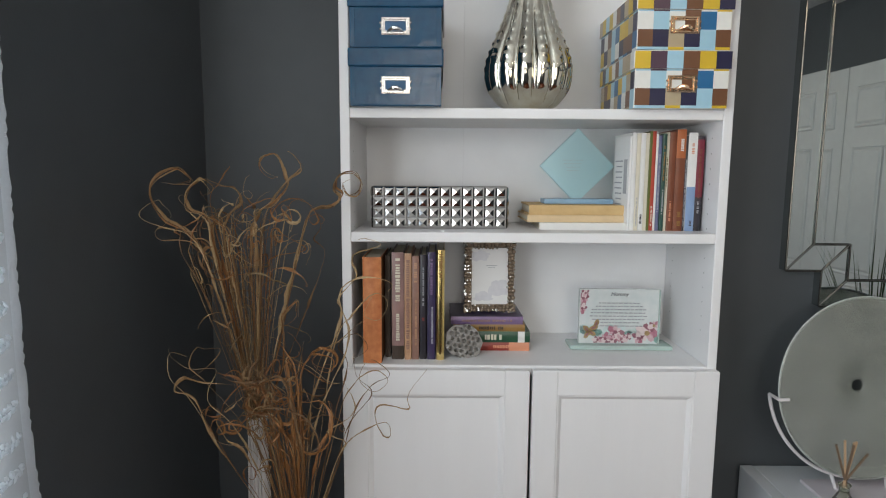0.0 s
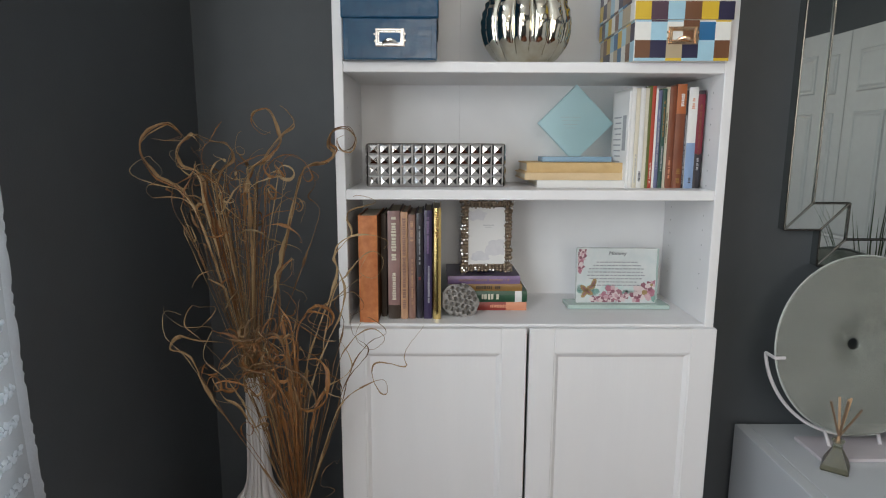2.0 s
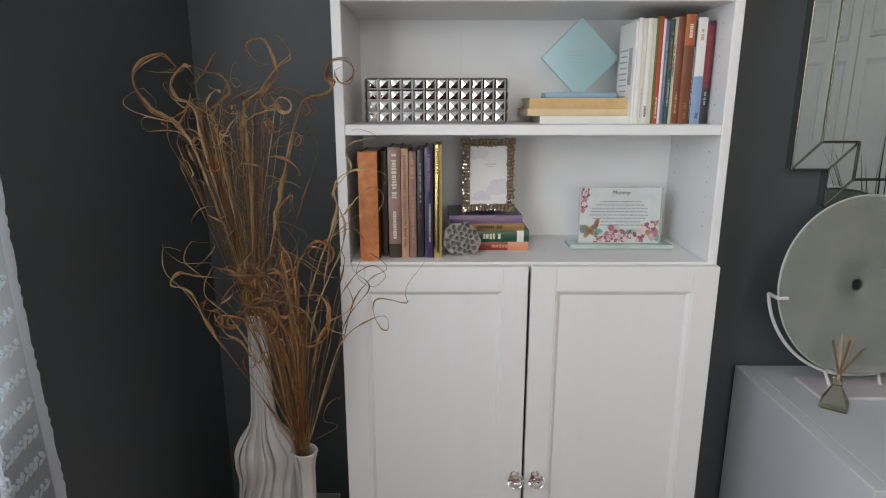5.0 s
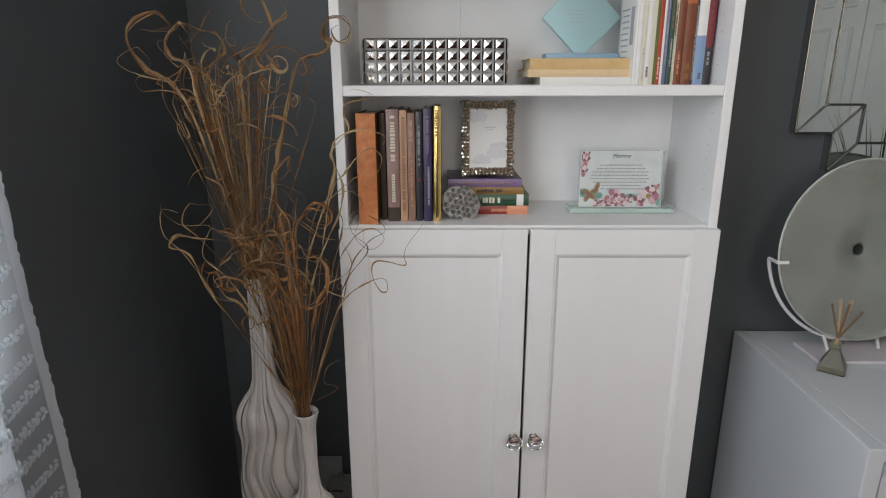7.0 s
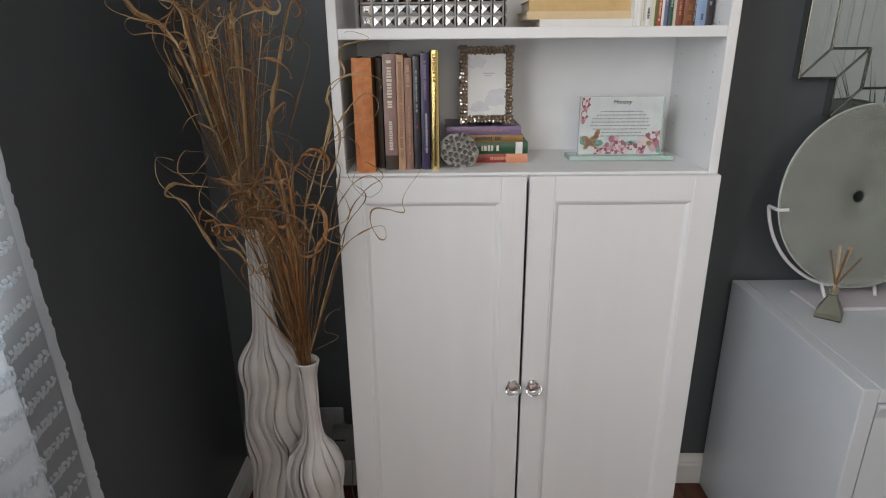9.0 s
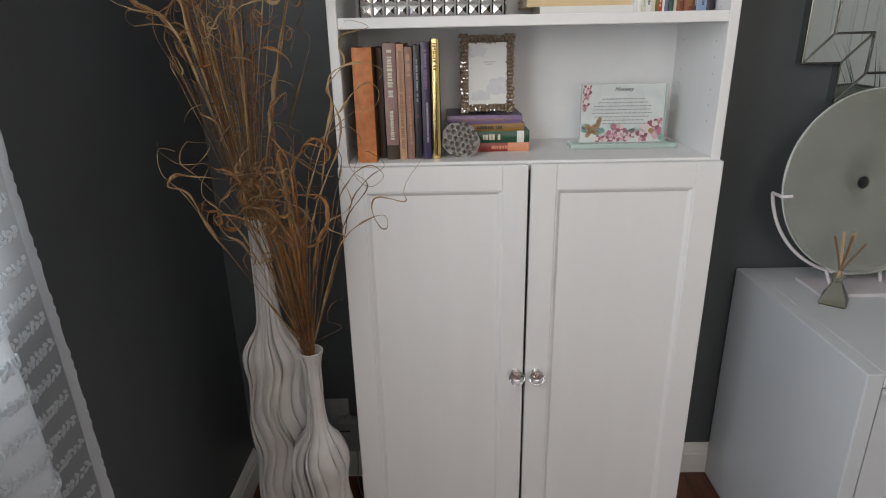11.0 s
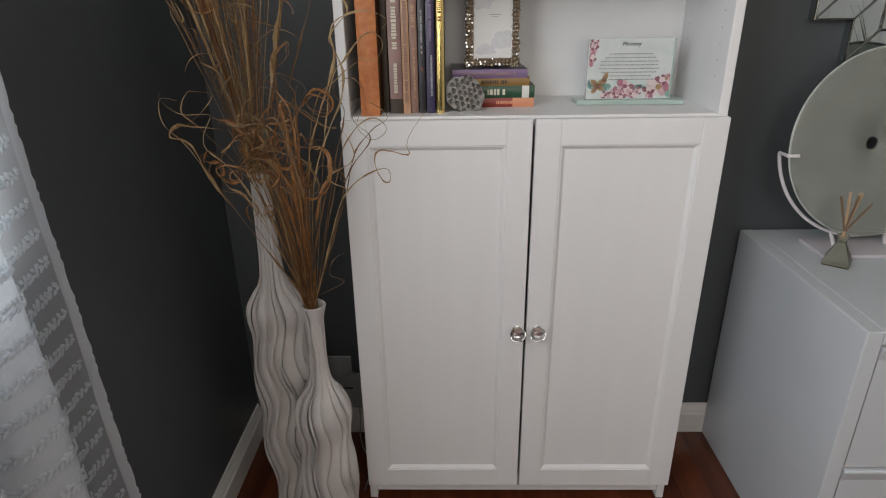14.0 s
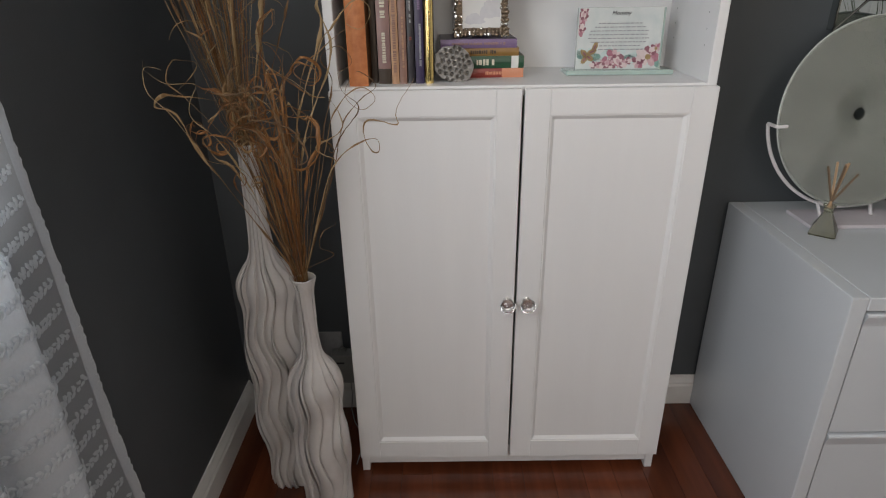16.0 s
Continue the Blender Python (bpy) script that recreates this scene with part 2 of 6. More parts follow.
# ---- knobs of the bookcase ----
M_CRYSTAL = glass("cut_crystal", (0.97, 0.98, 1.0), 0.0, 1.0, 1.52)


def crystal_knob(x, z, leaf):
    bm = bmesh.new()
    bm_lathe(bm, [(0.0001, 0), (0.0105, 0), (0.0105, 0.003), (0.006, 0.005), (0.005, 0.012), (0.009, 0.015), (0.0001, 0.016)], 20)
    bmesh.ops.transform(bm, matrix=pose(x, -0.021, z, 90), verts=bm.verts)
    knob = part("knob", bm, M_SATIN, leaf, "faceted clear crystal knob on a chrome stem")
    bm = bmesh.new()
    bm_lathe(bm, [(0.0001, 0.0), (0.0075, 0.0), (0.0135, 0.004), (0.0185, 0.0105), (0.0185, 0.0135), (0.0150, 0.0185), (0.0085, 0.0225), (0.0001, 0.0230)], 12,
             lambda a, i, r, zz: r)
    bmesh.ops.remove_doubles(bm, verts=bm.verts, dist=0.0004)
    bmesh.ops.transform(bm, matrix=pose(x, -0.0375, z, 90, 0, 0) @ pose(0, 0, 0, 0, 0, 22.5), verts=bm.verts)
    part("crystal", bm, M_CRYSTAL, knob)


crystal_knob(0.3805, 0.545, DOOR_L)
crystal_knob(0.4275, 0.545, DOOR_R)


# ---- storage boxes ----
def label_holder(parent, xc, y, zc, w, h, m, label):
    bm = bmesh.new()
    # raised rim inside a wider, thinner plate rim
    for t, d, grow in ((0.0085, 0.0018, 0.0), (0.0042, 0.0046, -0.0014)):
        ww, hh = w / 2 + grow, h / 2 + grow
        for b in ((-ww, -hh, -ww + t, hh), (ww - t, -hh, ww, hh), (-ww + t, hh - t, ww - t, hh), (-ww + t, -hh, ww - t, -hh + t)):
            bm_box(bm, xc + b[0], y - d, zc + b[1], xc + b[2], y, zc + b[3], 0.0008)
    for s in (-1, 1):
        for q in (-0.006, 0.006):
            bm_box(bm, xc + s * (w / 2 + 0.001) - 0.002, y - 0.0026, zc + q - 0.0022, xc + s * (w / 2 + 0.001) + 0.002, y, zc + q + 0.0022, 0.001)
    part("label_holder", bm, m, parent, label, smooth=False)
    # finger pull: a hooded lip rising out of the lower rim
    bm = bmesh.new()
    pts = []
    for k in range(9):
        f = -1 + k / 4
        pts.append((xc + f * w * 0.27, y - 0.004 - 0.009 * (1 - f * f), zc - h * 0.36 + 0.006 * (1 - f * f)))
    bm_tube(bm, pts, [0.0016 + 0.0022 * (1 - (-1 + k / 4) ** 2) for k in range(9)], 8)
    part("finger_pull", bm, m, parent, label.split(" label")[0] + " finger pull", smooth=False)


M_BLUE = mat("navy_blue_leatherette", (0.008, 0.066, 0.135), 0.2, var=0.3, scale=50, bump=0.55, bump_scale=34, color2=(0.005, 0.044, 0.10))
M_PLAINBLACK = mat("plain_black", (0.012, 0.012, 0.014), 0.6)
M_BLUE_IN = mat("blue_card_insert", (0.03, 0.10, 0.20), 0.6)


def blue_box(z0, tilt):
    ob = thing("storage_box", "navy blue leatherette storage box with a silver label holder", "storage box", "stacked blue boxes on the shelf")
    w, d, hb, hl = 0.182, 0.27, 0.078, 0.034
    bm = bmesh.new()
    bm_box(bm, -w / 2, 0, 0, w / 2, d, hb, 0.003, 2)
    body = part("body", bm, M_BLUE, ob)
    bm = bmesh.new()
    bm_box(bm, -w / 2 - 0.0035, -0.0035, hb - 0.0015, w / 2 + 0.0035, d + 0.0035, hb + hl, 0.0035, 2)
    part("lid", bm, M_BLUE, ob)
    for s in (-1, 1):
        box("edge_tape", M_BLUE, body, s * (w / 2 - 0.006) - 0.005, -0.0008, 0.002, s * (w / 2 - 0.006) + 0.005, 0.001, hb - 0.002, 0.0003)
    # a thin black crescent curving down the right side from below the lid
    bm = bmesh.new()
    bm_tube(bm, [(w / 2 + 0.0002, 0.004 + 0.046 * f, hb - 0.003 - 0.034 * f ** 1.7) for f in [q / 10 for q in range(11)]], [0.0006 + 0.0022 * math.sin(math.pi * q / 10) for q in range(11)], 6)
    part("side_crescent", bm, M_PLAINBLACK, body, "dark curved line under the lid")
    box("label_card", M_BLUE_IN, body, -0.028, -0.0010, 0.026, 0.028, 0.001, 0.056, 0)
    label_holder(body, 0, -0.0005, 0.041, 0.057, 0.034, M_SATIN, "bright silver label holder with pull")
    ob.matrix_basis = pose(0.1155, -0.022, z0, 0, 0, tilt)
    return ob


blue_box(S1, 0.4)
blue_box(S1 + 0.1125, -0.3)

CHECK = [mat("printed_" + n, c, 0.3, var=0.08, scale=60, bump=0.1, bump_scale=60, coat=0.3) for n, c in (
    ("white", (0.72, 0.72, 0.68)), ("pale_blue", (0.34, 0.55, 0.66)), ("brown", (0.15, 0.065, 0.03)), ("navy", (0.018, 0.018, 0.055)),
    ("tan", (0.42, 0.34, 0.22)), ("mustard", (0.62, 0.42, 0.03)), ("teal_blue", (0.02, 0.13, 0.29)), ("plum", (0.07, 0.035, 0.06)))]


def check_shell(bm, x0, y0, z0, x1, y1, z1, nx, ny, nz, rows, rnd):
    """A box whose sides are divided into printed squares."""
    def quad(pts, mi):
        f = bm.faces.new([bm.verts.new(p) for p in pts])
        f.material_index = mi
    cuts = (0, 0.07, 0.50, 0.94, 1) if nz == 4 else (0, 1)
    for k in range(nz):
        za, zb = z0 + (z1 - z0) * cuts[k], z0 + (z1 - z0) * cuts[k + 1]
        for i in range(nx):
            xa, xb = x0 + (x1 - x0) * i / nx, x0 + (x1 - x0) * (i + 1) / nx
            quad([(xa, y0, za), (xb, y0, za), (xb, y0, zb), (xa, y0, zb)], rows[k][i % len(rows[k])])
            quad([(xb, y1, za), (xa, y1, za), (xa, y1, zb), (xb, y1, zb)], rnd.randrange(8))
        for j in range(ny):
            ya, yb = y0 + (y1 - y0) * j / ny, y0 + (y1 - y0) * (j + 1) / ny
            quad([(x0, yb, za), (x0, ya, za), (x0, ya, zb), (x0, yb, zb)], (0, 1, 3, 5, 4, 6, 3, 1, 5, 2, 0, 6, 3, 4, 5)[(j * 2 + k * 5 + rnd.randrange(3)) % 15])
            quad([(x1, ya, za), (x1, yb, za), (x1, yb, zb), (x1, ya, zb)], rnd.randrange(8))
    for i in range(nx):
        for j in range(ny):
            xa, xb = x0 + (x1 - x0) * i / nx, x0 + (x1 - x0) * (i + 1) / nx
            ya, yb = y0 + (y1 - y0) * j / ny, y0 + (y1 - y0) * (j + 1) / ny
            quad([(xa, ya, z1), (xb, ya, z1), (xb, yb, z1), (xa, yb, z1)], rnd.randrange(8))
    bm.faces.new([bm.verts.new(p) for p in ((x0, y0, z0), (x0, y1, z0), (x1, y1, z0), (x1, y0, z0))])
    bmesh.ops.remove_doubles(bm, verts=bm.verts, dist=0.0003)
    edges = [e for e in bm.edges if e.is_manifold and abs(e.calc_face_angle(0)) > 1]
    bmesh.ops.bevel(bm, geom=edges, offset=0.0015, segments=2, affect="EDGES")


def check_box(z0, tilt, seed):
    rnd = random.Random(seed)
    ob = thing("storage_box", "storage box printed with blue, yellow, brown and white squares", "storage box", "stacked chequered boxes on the shelf")
    w, d, hb, hl = 0.186, 0.265, 0.077, 0.034
    bm = bmesh.new()
    check_shell(bm, -w / 2, 0, 0, w / 2, d, hb, 6, 9, 4, [(1, 1, 5, 1, 1, 5), (2, 3, 4, 3, 1, 2), (0, 1, 0, 2, 6, 0), (1, 7, 1, 2, 0, 5)], rnd)
    body = part("body", bm, CHECK, ob)
    bm = bmesh.new()
    check_shell(bm, -w / 2 - 0.0035, -0.0035, hb - 0.001, w / 2 + 0.0035, d + 0.0035, hb + hl, 6, 10, 1, [(5, 7, 1, 2, 5, 3)], rnd)
    part("lid", bm, CHECK, ob)
    label_holder(body, 0, -0.0005, 0.047, 0.057, 0.033, M_COPPER, "polished copper-gold label holder with pull")
    ob.matrix_basis = pose(0.682, -0.022, z0, 0, 0, tilt)


check_box(S1, -0.6, 3)
check_box(S1 + 0.1125, 0.5, 8)


# ---- silver gourd vase ----
def gourd(a, i, r, z):
    lobe = abs(math.cos(a * 7)) ** 0.6
    env = min(1, max(0, (0.27 - z) / 0.1)) * min(1, z / 0.03)
    bead = 0.5 + 0.5 * math.cos(z * 2 * math.pi / 0.019)
    ridge = abs(math.cos(a * 7)) ** 8
    return r * (1 - 0.13 * env * (1 - lobe)) + 0.0034 * env * bead * ridge * min(1, max(0, (z - 0.06) / 0.05))


svase = thing("vase", "silver mercury glass vase with ribbed gourd body", "vase", loc=(0.3965, 0.115, S1))
bm = bmesh.new()
prof = []
ctrl = [(0.0, 0.034), (0.004, 0.046), (0.02, 0.069), (0.05, 0.0905), (0.085, 0.0965), (0.12, 0.090), (0.16, 0.074), (0.20, 0.057), (0.245, 0.044), (0.29, 0.038), (0.33, 0.037), (0.37, 0.042)]
for k in range(96):
    z = 0.37 * k / 95
    j = max(i for i in range(len(ctrl)) if ctrl[i][0] <= z + 1e-9)
    j = min(j, len(ctrl) - 2)
    f = (z - ctrl[j][0]) / (ctrl[j + 1][0] - ctrl[j][0])
    p0, p1, p2, p3 = (ctrl[max(0, min(len(ctrl) - 1, q))][1] for q in (j - 1, j, j + 1, j + 2))
    r = 0.5 * (2 * p1 + (p2 - p0) * f + (2 * p0 - 5 * p1 + 4 * p2 - p3) * f * f + (3 * p1 - p0 - 3 * p2 + p3) * f ** 3)
    prof.append((r, z))
bm_lathe(bm, prof, 168, gourd)
part("body", bm, M_SILVER, svase, smooth=True)
bm = bmesh.new()
bm_lathe(bm, [(0.042, 0.3695), (0.044, 0.372), (0.041, 0.374), (0.036, 0.37), (0.035, 0.30)], 48, close_bottom=False)
part("rim", bm, M_SILVER, svase, smooth=True)


# ---- studded silver box ----
def studded(bm, o, u, v, n, nu, nv, su, sv, h):
    o, u, v, n = Vector(o), Vector(u), Vector(v), Vector(n)
    for i in range(nu):
        for j in range(nv):
            base = [o + u * (su * (i + a)) + v * (sv * (j + b)) for a, b in ((0, 0), (1, 0), (1, 1), (0, 1))]
            c = sum(base, Vector()) / 4
            lo = [bm.verts.new(p) for p in base]
            # a steep foot under a flatter crown
            for f, rise in ((0.70, 0.54), (0.06, 1.0)):
                hi = [bm.verts.new(c + (p - c) * f + n * h * rise) for p in base]
                for k in range(4):
                    bm.faces.new((lo[k], lo[(k + 1) % 4], hi[(k + 1) % 4], hi[k]))
                lo = hi
            bm.faces.new(lo)


sbox = thing("decorative_box", "shiny silver ceramic box covered in pyramid studs", "decorative box", loc=(0.0550, 0.074, S2))
W, D, H = 0.297, 0.112, 0.0945
bm = bmesh.new()
bm_box(bm, -0.0006, 0.0016, 0, W + 0.0006, D - 0.0016, H, 0.005, 3)
body = part("body", bm, M_STUD, sbox)
cu, cv = (W - 0.004) / 12, (H - 0.004) / 4
bm = bmesh.new()
studded(bm, (0.002, -0.0003, 0.002), (1, 0, 0), (0, 0, 1), (0, -1, 0), 12, 4, cu, cv, 0.0039)
part("studs", bm, M_STUD, body)
bm = bmesh.new()
studded(bm, (W + 0.0003, 0.002, 0.002), (0, 1, 0), (0, 0, 1), (1, 0, 0), 4, 4, (D - 0.004) / 4, cv, 0.0050)
part("studs", bm, M_STUD, body)
bm = bmesh.new()
studded(bm, (-0.0003, D - 0.002, 0.002), (0, -1, 0), (0, 0, 1), (-1, 0, 0), 4, 4, (D - 0.004) / 4, cv, 0.0050)
part("studs", bm, M_STUD, body)


# ---- books ----
def book(label, t, d, h, cover, m, group="", bars=(), band=None, rounded=0.25, pages=M_PAGES, boards=None):
    """A book in its own space: spine on y = 0, thickness along x, height along z. bars: (z, length, width, material, offset)."""
    ob = tagged(new("book"), label, "book", group)
    ob.empty_display_size = 0.03
    bt = min(0.0026, t * 0.18)
    bm = bmesh.new()
    n = 6
    outer, inner = [], []
    for k in range(n + 1):
        f = k / n
        x = t * f
        bulge = rounded * t * 0.35 * math.sin(math.pi * f)
        outer.append((x, -bulge))
        inner.append((bt + (t - 2 * bt) * f, bt - bulge * 0.6))
    ring = [(0, d), *outer, (t, d), (t - bt, d), *reversed(inner), (bt, d)]
    lo = [bm.verts.new((x, y, 0)) for x, y in ring]
    hi = [bm.verts.new((x, y, h)) for x, y in ring]
    m_n = len(ring)
    for k in range(m_n):
        bm.faces.new((lo[k], lo[(k + 1) % m_n], hi[(k + 1) % m_n], hi[k]))
    # close the ends strip by strip
    q = len(outer)
    for vs, flip in ((lo, True), (hi, False)):
        o = vs[:q + 2]
        i = [vs[-1], *reversed(vs[q + 3:-1]), vs[q + 2]] if False else [vs[m_n - 1]] + list(reversed(vs[q + 3:m_n - 1])) + [vs[q + 2]]
        for k in range(len(o) - 1):
            f = (o[k], o[k + 1], i[k + 1], i[k])
            bm.faces.new(f if not flip else tuple(reversed(f)))
    bmesh.ops.recalc_face_normals(bm, faces=bm.faces)
    mats = [cover] + ([boards] if boards else [])
    if boards:
        for f in bm.faces:
            if abs(f.normal.x) > 0.9 and f.calc_area() > d * h * 0.3:
                f.material_index = 1
    part("cover", bm, mats, ob)
    box("page_block", pages, ob, bt * 1.05, bt * 1.2, 0.0025, t - bt * 1.05, d - 0.004, h - 0.0025, 0.0004)
    yb = -rounded * t * 0.35
    if band:
        z0, z1, bmnt = band
        bm = bmesh.new()
        prev = None
        for k in range(n + 1):
            f = k / n
            x, y = t * f, -rounded * t * 0.35 * math.sin(math.pi * f) - 0.0005
            cur = (bm.verts.new((x, y, h * z0)), bm.verts.new((x, y, h * z1)))
            if prev:
                bm.faces.new((prev[0], cur[0], cur[1], prev[1]))
            prev = cur
        part("spine_band", bm, bmnt, ob)
    for zc, ln, wd, bmat, off in bars:
        # one run of unreadable lettering: short strokes along the spine
        bm = bmesh.new()
        rnd = random.Random(int(zc * 1000 + ln * 777 + t * 9999))
        z = h * (zc - ln / 2)
        while z < h * (zc + ln / 2):
            step = t * wd * rnd.uniform(0.35, 0.75)
            if rnd.random() < 0.86:
                ww = t * wd * rnd.uniform(0.75, 1.0)
                xc = t * (0.5 + off)
                fy = yb * math.sin(math.pi * (0.5 + off)) - 0.0006
                bm_box(bm, xc - ww / 2, fy - 0.0003, z, xc + ww / 2, fy + 0.0005, z + step * 0.72)
            z += step
        part("title_bar", bm, bmat, ob)["kind"] = "stuff"
    ob.matrix_basis = m
    return ob


def standing(x, y, z, turn=0, lean=0):
    return pose(x, y, z, 0, lean, turn)


def lying(x, y, z, t, turn=0):
    return pose(x, y, z + t, 0, 0, turn) @ pose(0, 0, 0, 0, 90, 0)


M_ORANGE = mat("orange_marbled_cloth", (0.62, 0.24, 0.085), 0.5, var=0.3, scale=70, color2=(0.40, 0.115, 0.035), bump=0.25, bump_scale=120)
M_ORANGE_D = mat("dark_orange_brown_board", (0.17, 0.065, 0.02), 0.5, var=0.3, scale=30)
M_MAUVE = mat("mauve_sunset_jacket", (0.38, 0.23, 0.20), 0.35, scale=16, color2=(0.11, 0.06, 0.07), stretch=(1, 1, 0.8), coat=0.2)
M_PEACH = mat("peach_jacket", (0.52, 0.32, 0.19), 0.4, scale=30, color2=(0.36, 0.18, 0.10))
M_ROSE = mat("rose_brown_jacket", (0.15, 0.07, 0.055), 0.38, scale=24, color2=(0.34, 0.20, 0.15))
M_BLACK = mat("black_jacket", (0.012, 0.012, 0.016), 0.3, scale=40, color2=(0.03, 0.025, 0.035))
M_VIOLET = mat("dark_violet_jacket", (0.022, 0.016, 0.055), 0.32, scale=26, color2=(0.045, 0.03, 0.085))
M_BROWNBK = mat("brown_black_board", (0.045, 0.028, 0.018), 0.45, scale=30)
M_LILAC = mat("lilac_jacket", (0.23, 0.16, 0.28), 0.4, scale=30, color2=(0.14, 0.08, 0.19))
M_OCHRE = mat("ochre_jacket", (0.30, 0.17, 0.045), 0.4, scale=30, color2=(0.20, 0.10, 0.025))
M_GREEN = mat("dark_green_jacket", (0.015, 0.075, 0.035), 0.35, scale=30, color2=(0.01, 0.05, 0.025))
M_REDBK = mat("brick_red_jacket", (0.28, 0.04, 0.03), 0.4, scale=30, color2=(0.22, 0.03, 0.02))
M_SALMON = mat("salmon_panel", (0.66, 0.28, 0.16), 0.45, scale=30)
M_BUTTER = mat("straw_yellow_cloth", (0.60, 0.42, 0.20), 0.7, scale=50, color2=(0.50, 0.33, 0.14), bump=0.15, bump_scale=300)
M_BUTTER2 = mat("pale_straw_cloth", (0.66, 0.50, 0.30), 0.7, scale=50, bump=0.15, bump_scale=300)
M_CREAM = mat("cream_jacket", (0.66, 0.62, 0.50), 0.45, scale=40)
M_WHITEBK = mat("white_jacket", (0.72, 0.72, 0.70), 0.4, scale=30, var=0.1)
M_PALEBLUE = mat("powder_blue_panel", (0.22, 0.32, 0.50), 0.45, scale=30)
M_CHESTNUT = mat("chestnut_jacket", (0.13, 0.035, 0.018), 0.38, scale=20, color2=(0.22, 0.07, 0.03))
M_RUST = mat("rust_orange_panel", (0.42, 0.12, 0.035), 0.4, scale=30)
M_MAROON = mat("maroon_panel", (0.17, 0.012, 0.03), 0.4, scale=30)
M_OLIVE = mat("olive_green_jacket", (0.10, 0.12, 0.02), 0.4, scale=30)
M_SCARLET = mat("scarlet_jacket", (0.42, 0.05, 0.025), 0.4, scale=30)
M_SLATE = mat("slate_violet_jacket", (0.14, 0.15, 0.26), 0.4, scale=30)
M_FORESTBK = mat("forest_green_jacket", (0.02, 0.07, 0.055), 0.4, scale=30)
M_GOLDBK = mat("gold_mirror_jacket", (0.80, 0.60, 0.24), 0.16, metal=1.0, scale=40)

LOW = "row of books on the lower open shelf"
book("thick book with marbled orange spine standing at the row's end", 0.040, 0.155, 0.231, M_ORANGE, standing(0.041, 0.014, S3, -0.5), LOW, rounded=0.3, boards=M_ORANGE_D)
book("black-brown book set back beside the orange one", 0.012, 0.14, 0.229, M_BROWNBK, standing(0.0845, 0.055, S3), LOW)
book("mauve book with pale gilt spine lettering", 0.0265, 0.16, 0.238, M_MAUVE, standing(0.1005, 0.04, S3, 0.4), LOW, bars=((0.74, 0.38, 0.42, M_CREAM, 0.0), (0.30, 0.24, 0.3, M_CREAM, 0.0)), band=(0.0, 0.13, M_BROWNBK), boards=M_BLACK)
book("slim peach book with dark spine lettering", 0.0150, 0.15, 0.236, M_PEACH, standing(0.1285, 0.038, S3), LOW, bars=((0.52, 0.84, 0.5, M_ROSE, 0.0),))
book("rose-brown book with striped spine", 0.0150, 0.15, 0.230, M_ROSE, standing(0.1450, 0.04, S3), LOW, bars=((0.84, 0.18, 0.5, M_PEACH, 0.0), (0.36, 0.44, 0.3, M_PEACH, 0.05)))
book("thin black book with small spine lettering", 0.0135, 0.15, 0.233, M_BLACK, standing(0.1625, 0.042, S3, 0.5), LOW, bars=((0.70, 0.36, 0.26, M_GREYINK, 0.0), (0.40, 0.05, 0.4, M_REDBK, 0.0)))
book("dark violet book with silver spine lettering", 0.0175, 0.155, 0.239, M_VIOLET, standing(0.1785, 0.04, S3), LOW, bars=((0.78, 0.34, 0.34, M_LILAC, 0.0), (0.32, 0.34, 0.26, M_GREYINK, 0.1)))
book("slim book with shiny gold spine", 0.0170, 0.155, 0.244, M_GOLDBK, standing(0.1985, 0.038, S3), LOW, bars=((0.86, 0.22, 0.5, M_OCHRE, 0.0),), rounded=0.5, boards=M_BROWNBK)

STK = "stack of books under the picture frame"
book("red book with salmon end panel lying under the stack", 0.020, 0.14, 0.170, M_REDBK, lying(0.2435, 0.108, S3, 0.020), STK, bars=((0.62, 0.26, 0.36, M_SALMON, 0.0),), band=(0.72, 1.0, M_SALMON))
book("dark green book with white sticker lying in the stack", 0.026, 0.14, 0.174, M_GREEN, lying(0.2400, 0.105, S3 + 0.0202, 0.026, 0.6), STK, bars=((0.50, 0.2, 0.5, M_CREAM, 0.0),), band=(0.84, 0.93, M_WHITEBK))
book("ochre brown book lying in the stack", 0.0165, 0.14, 0.165, M_OCHRE, lying(0.2370, 0.108, S3 + 0.0464, 0.0165, -0.8), STK, bars=((0.52, 0.32, 0.5, M_BROWNBK, 0.0),))
book("lilac book lying on top of the stack", 0.0185, 0.14, 0.166, M_LILAC, lying(0.2310, 0.103, S3 + 0.0631, 0.0185, 1.0), STK, bars=((0.5, 0.7, 0.3, M_MAUVE, 0.0),), boards=M_VIOLET)

STK2 = "flat stack of straw-coloured books"
book("thin white book lying at the bottom of the stack", 0.0155, 0.15, 0.205, M_WHITEBK, lying(0.4240, 0.075, S2, 0.0155), STK2, rounded=0.05)
book("pale straw cloth book lying in the stack", 0.0155, 0.155, 0.226, M_BUTTER2, lying(0.3985, 0.085, S2 + 0.0157, 0.0155, 0.8), STK2, rounded=0.1)
book("straw yellow cloth book lying in the stack", 0.0220, 0.15, 0.222, M_BUTTER, lying(0.4030, 0.092, S2 + 0.0314, 0.0220, -0.4), STK2, rounded=0.1)

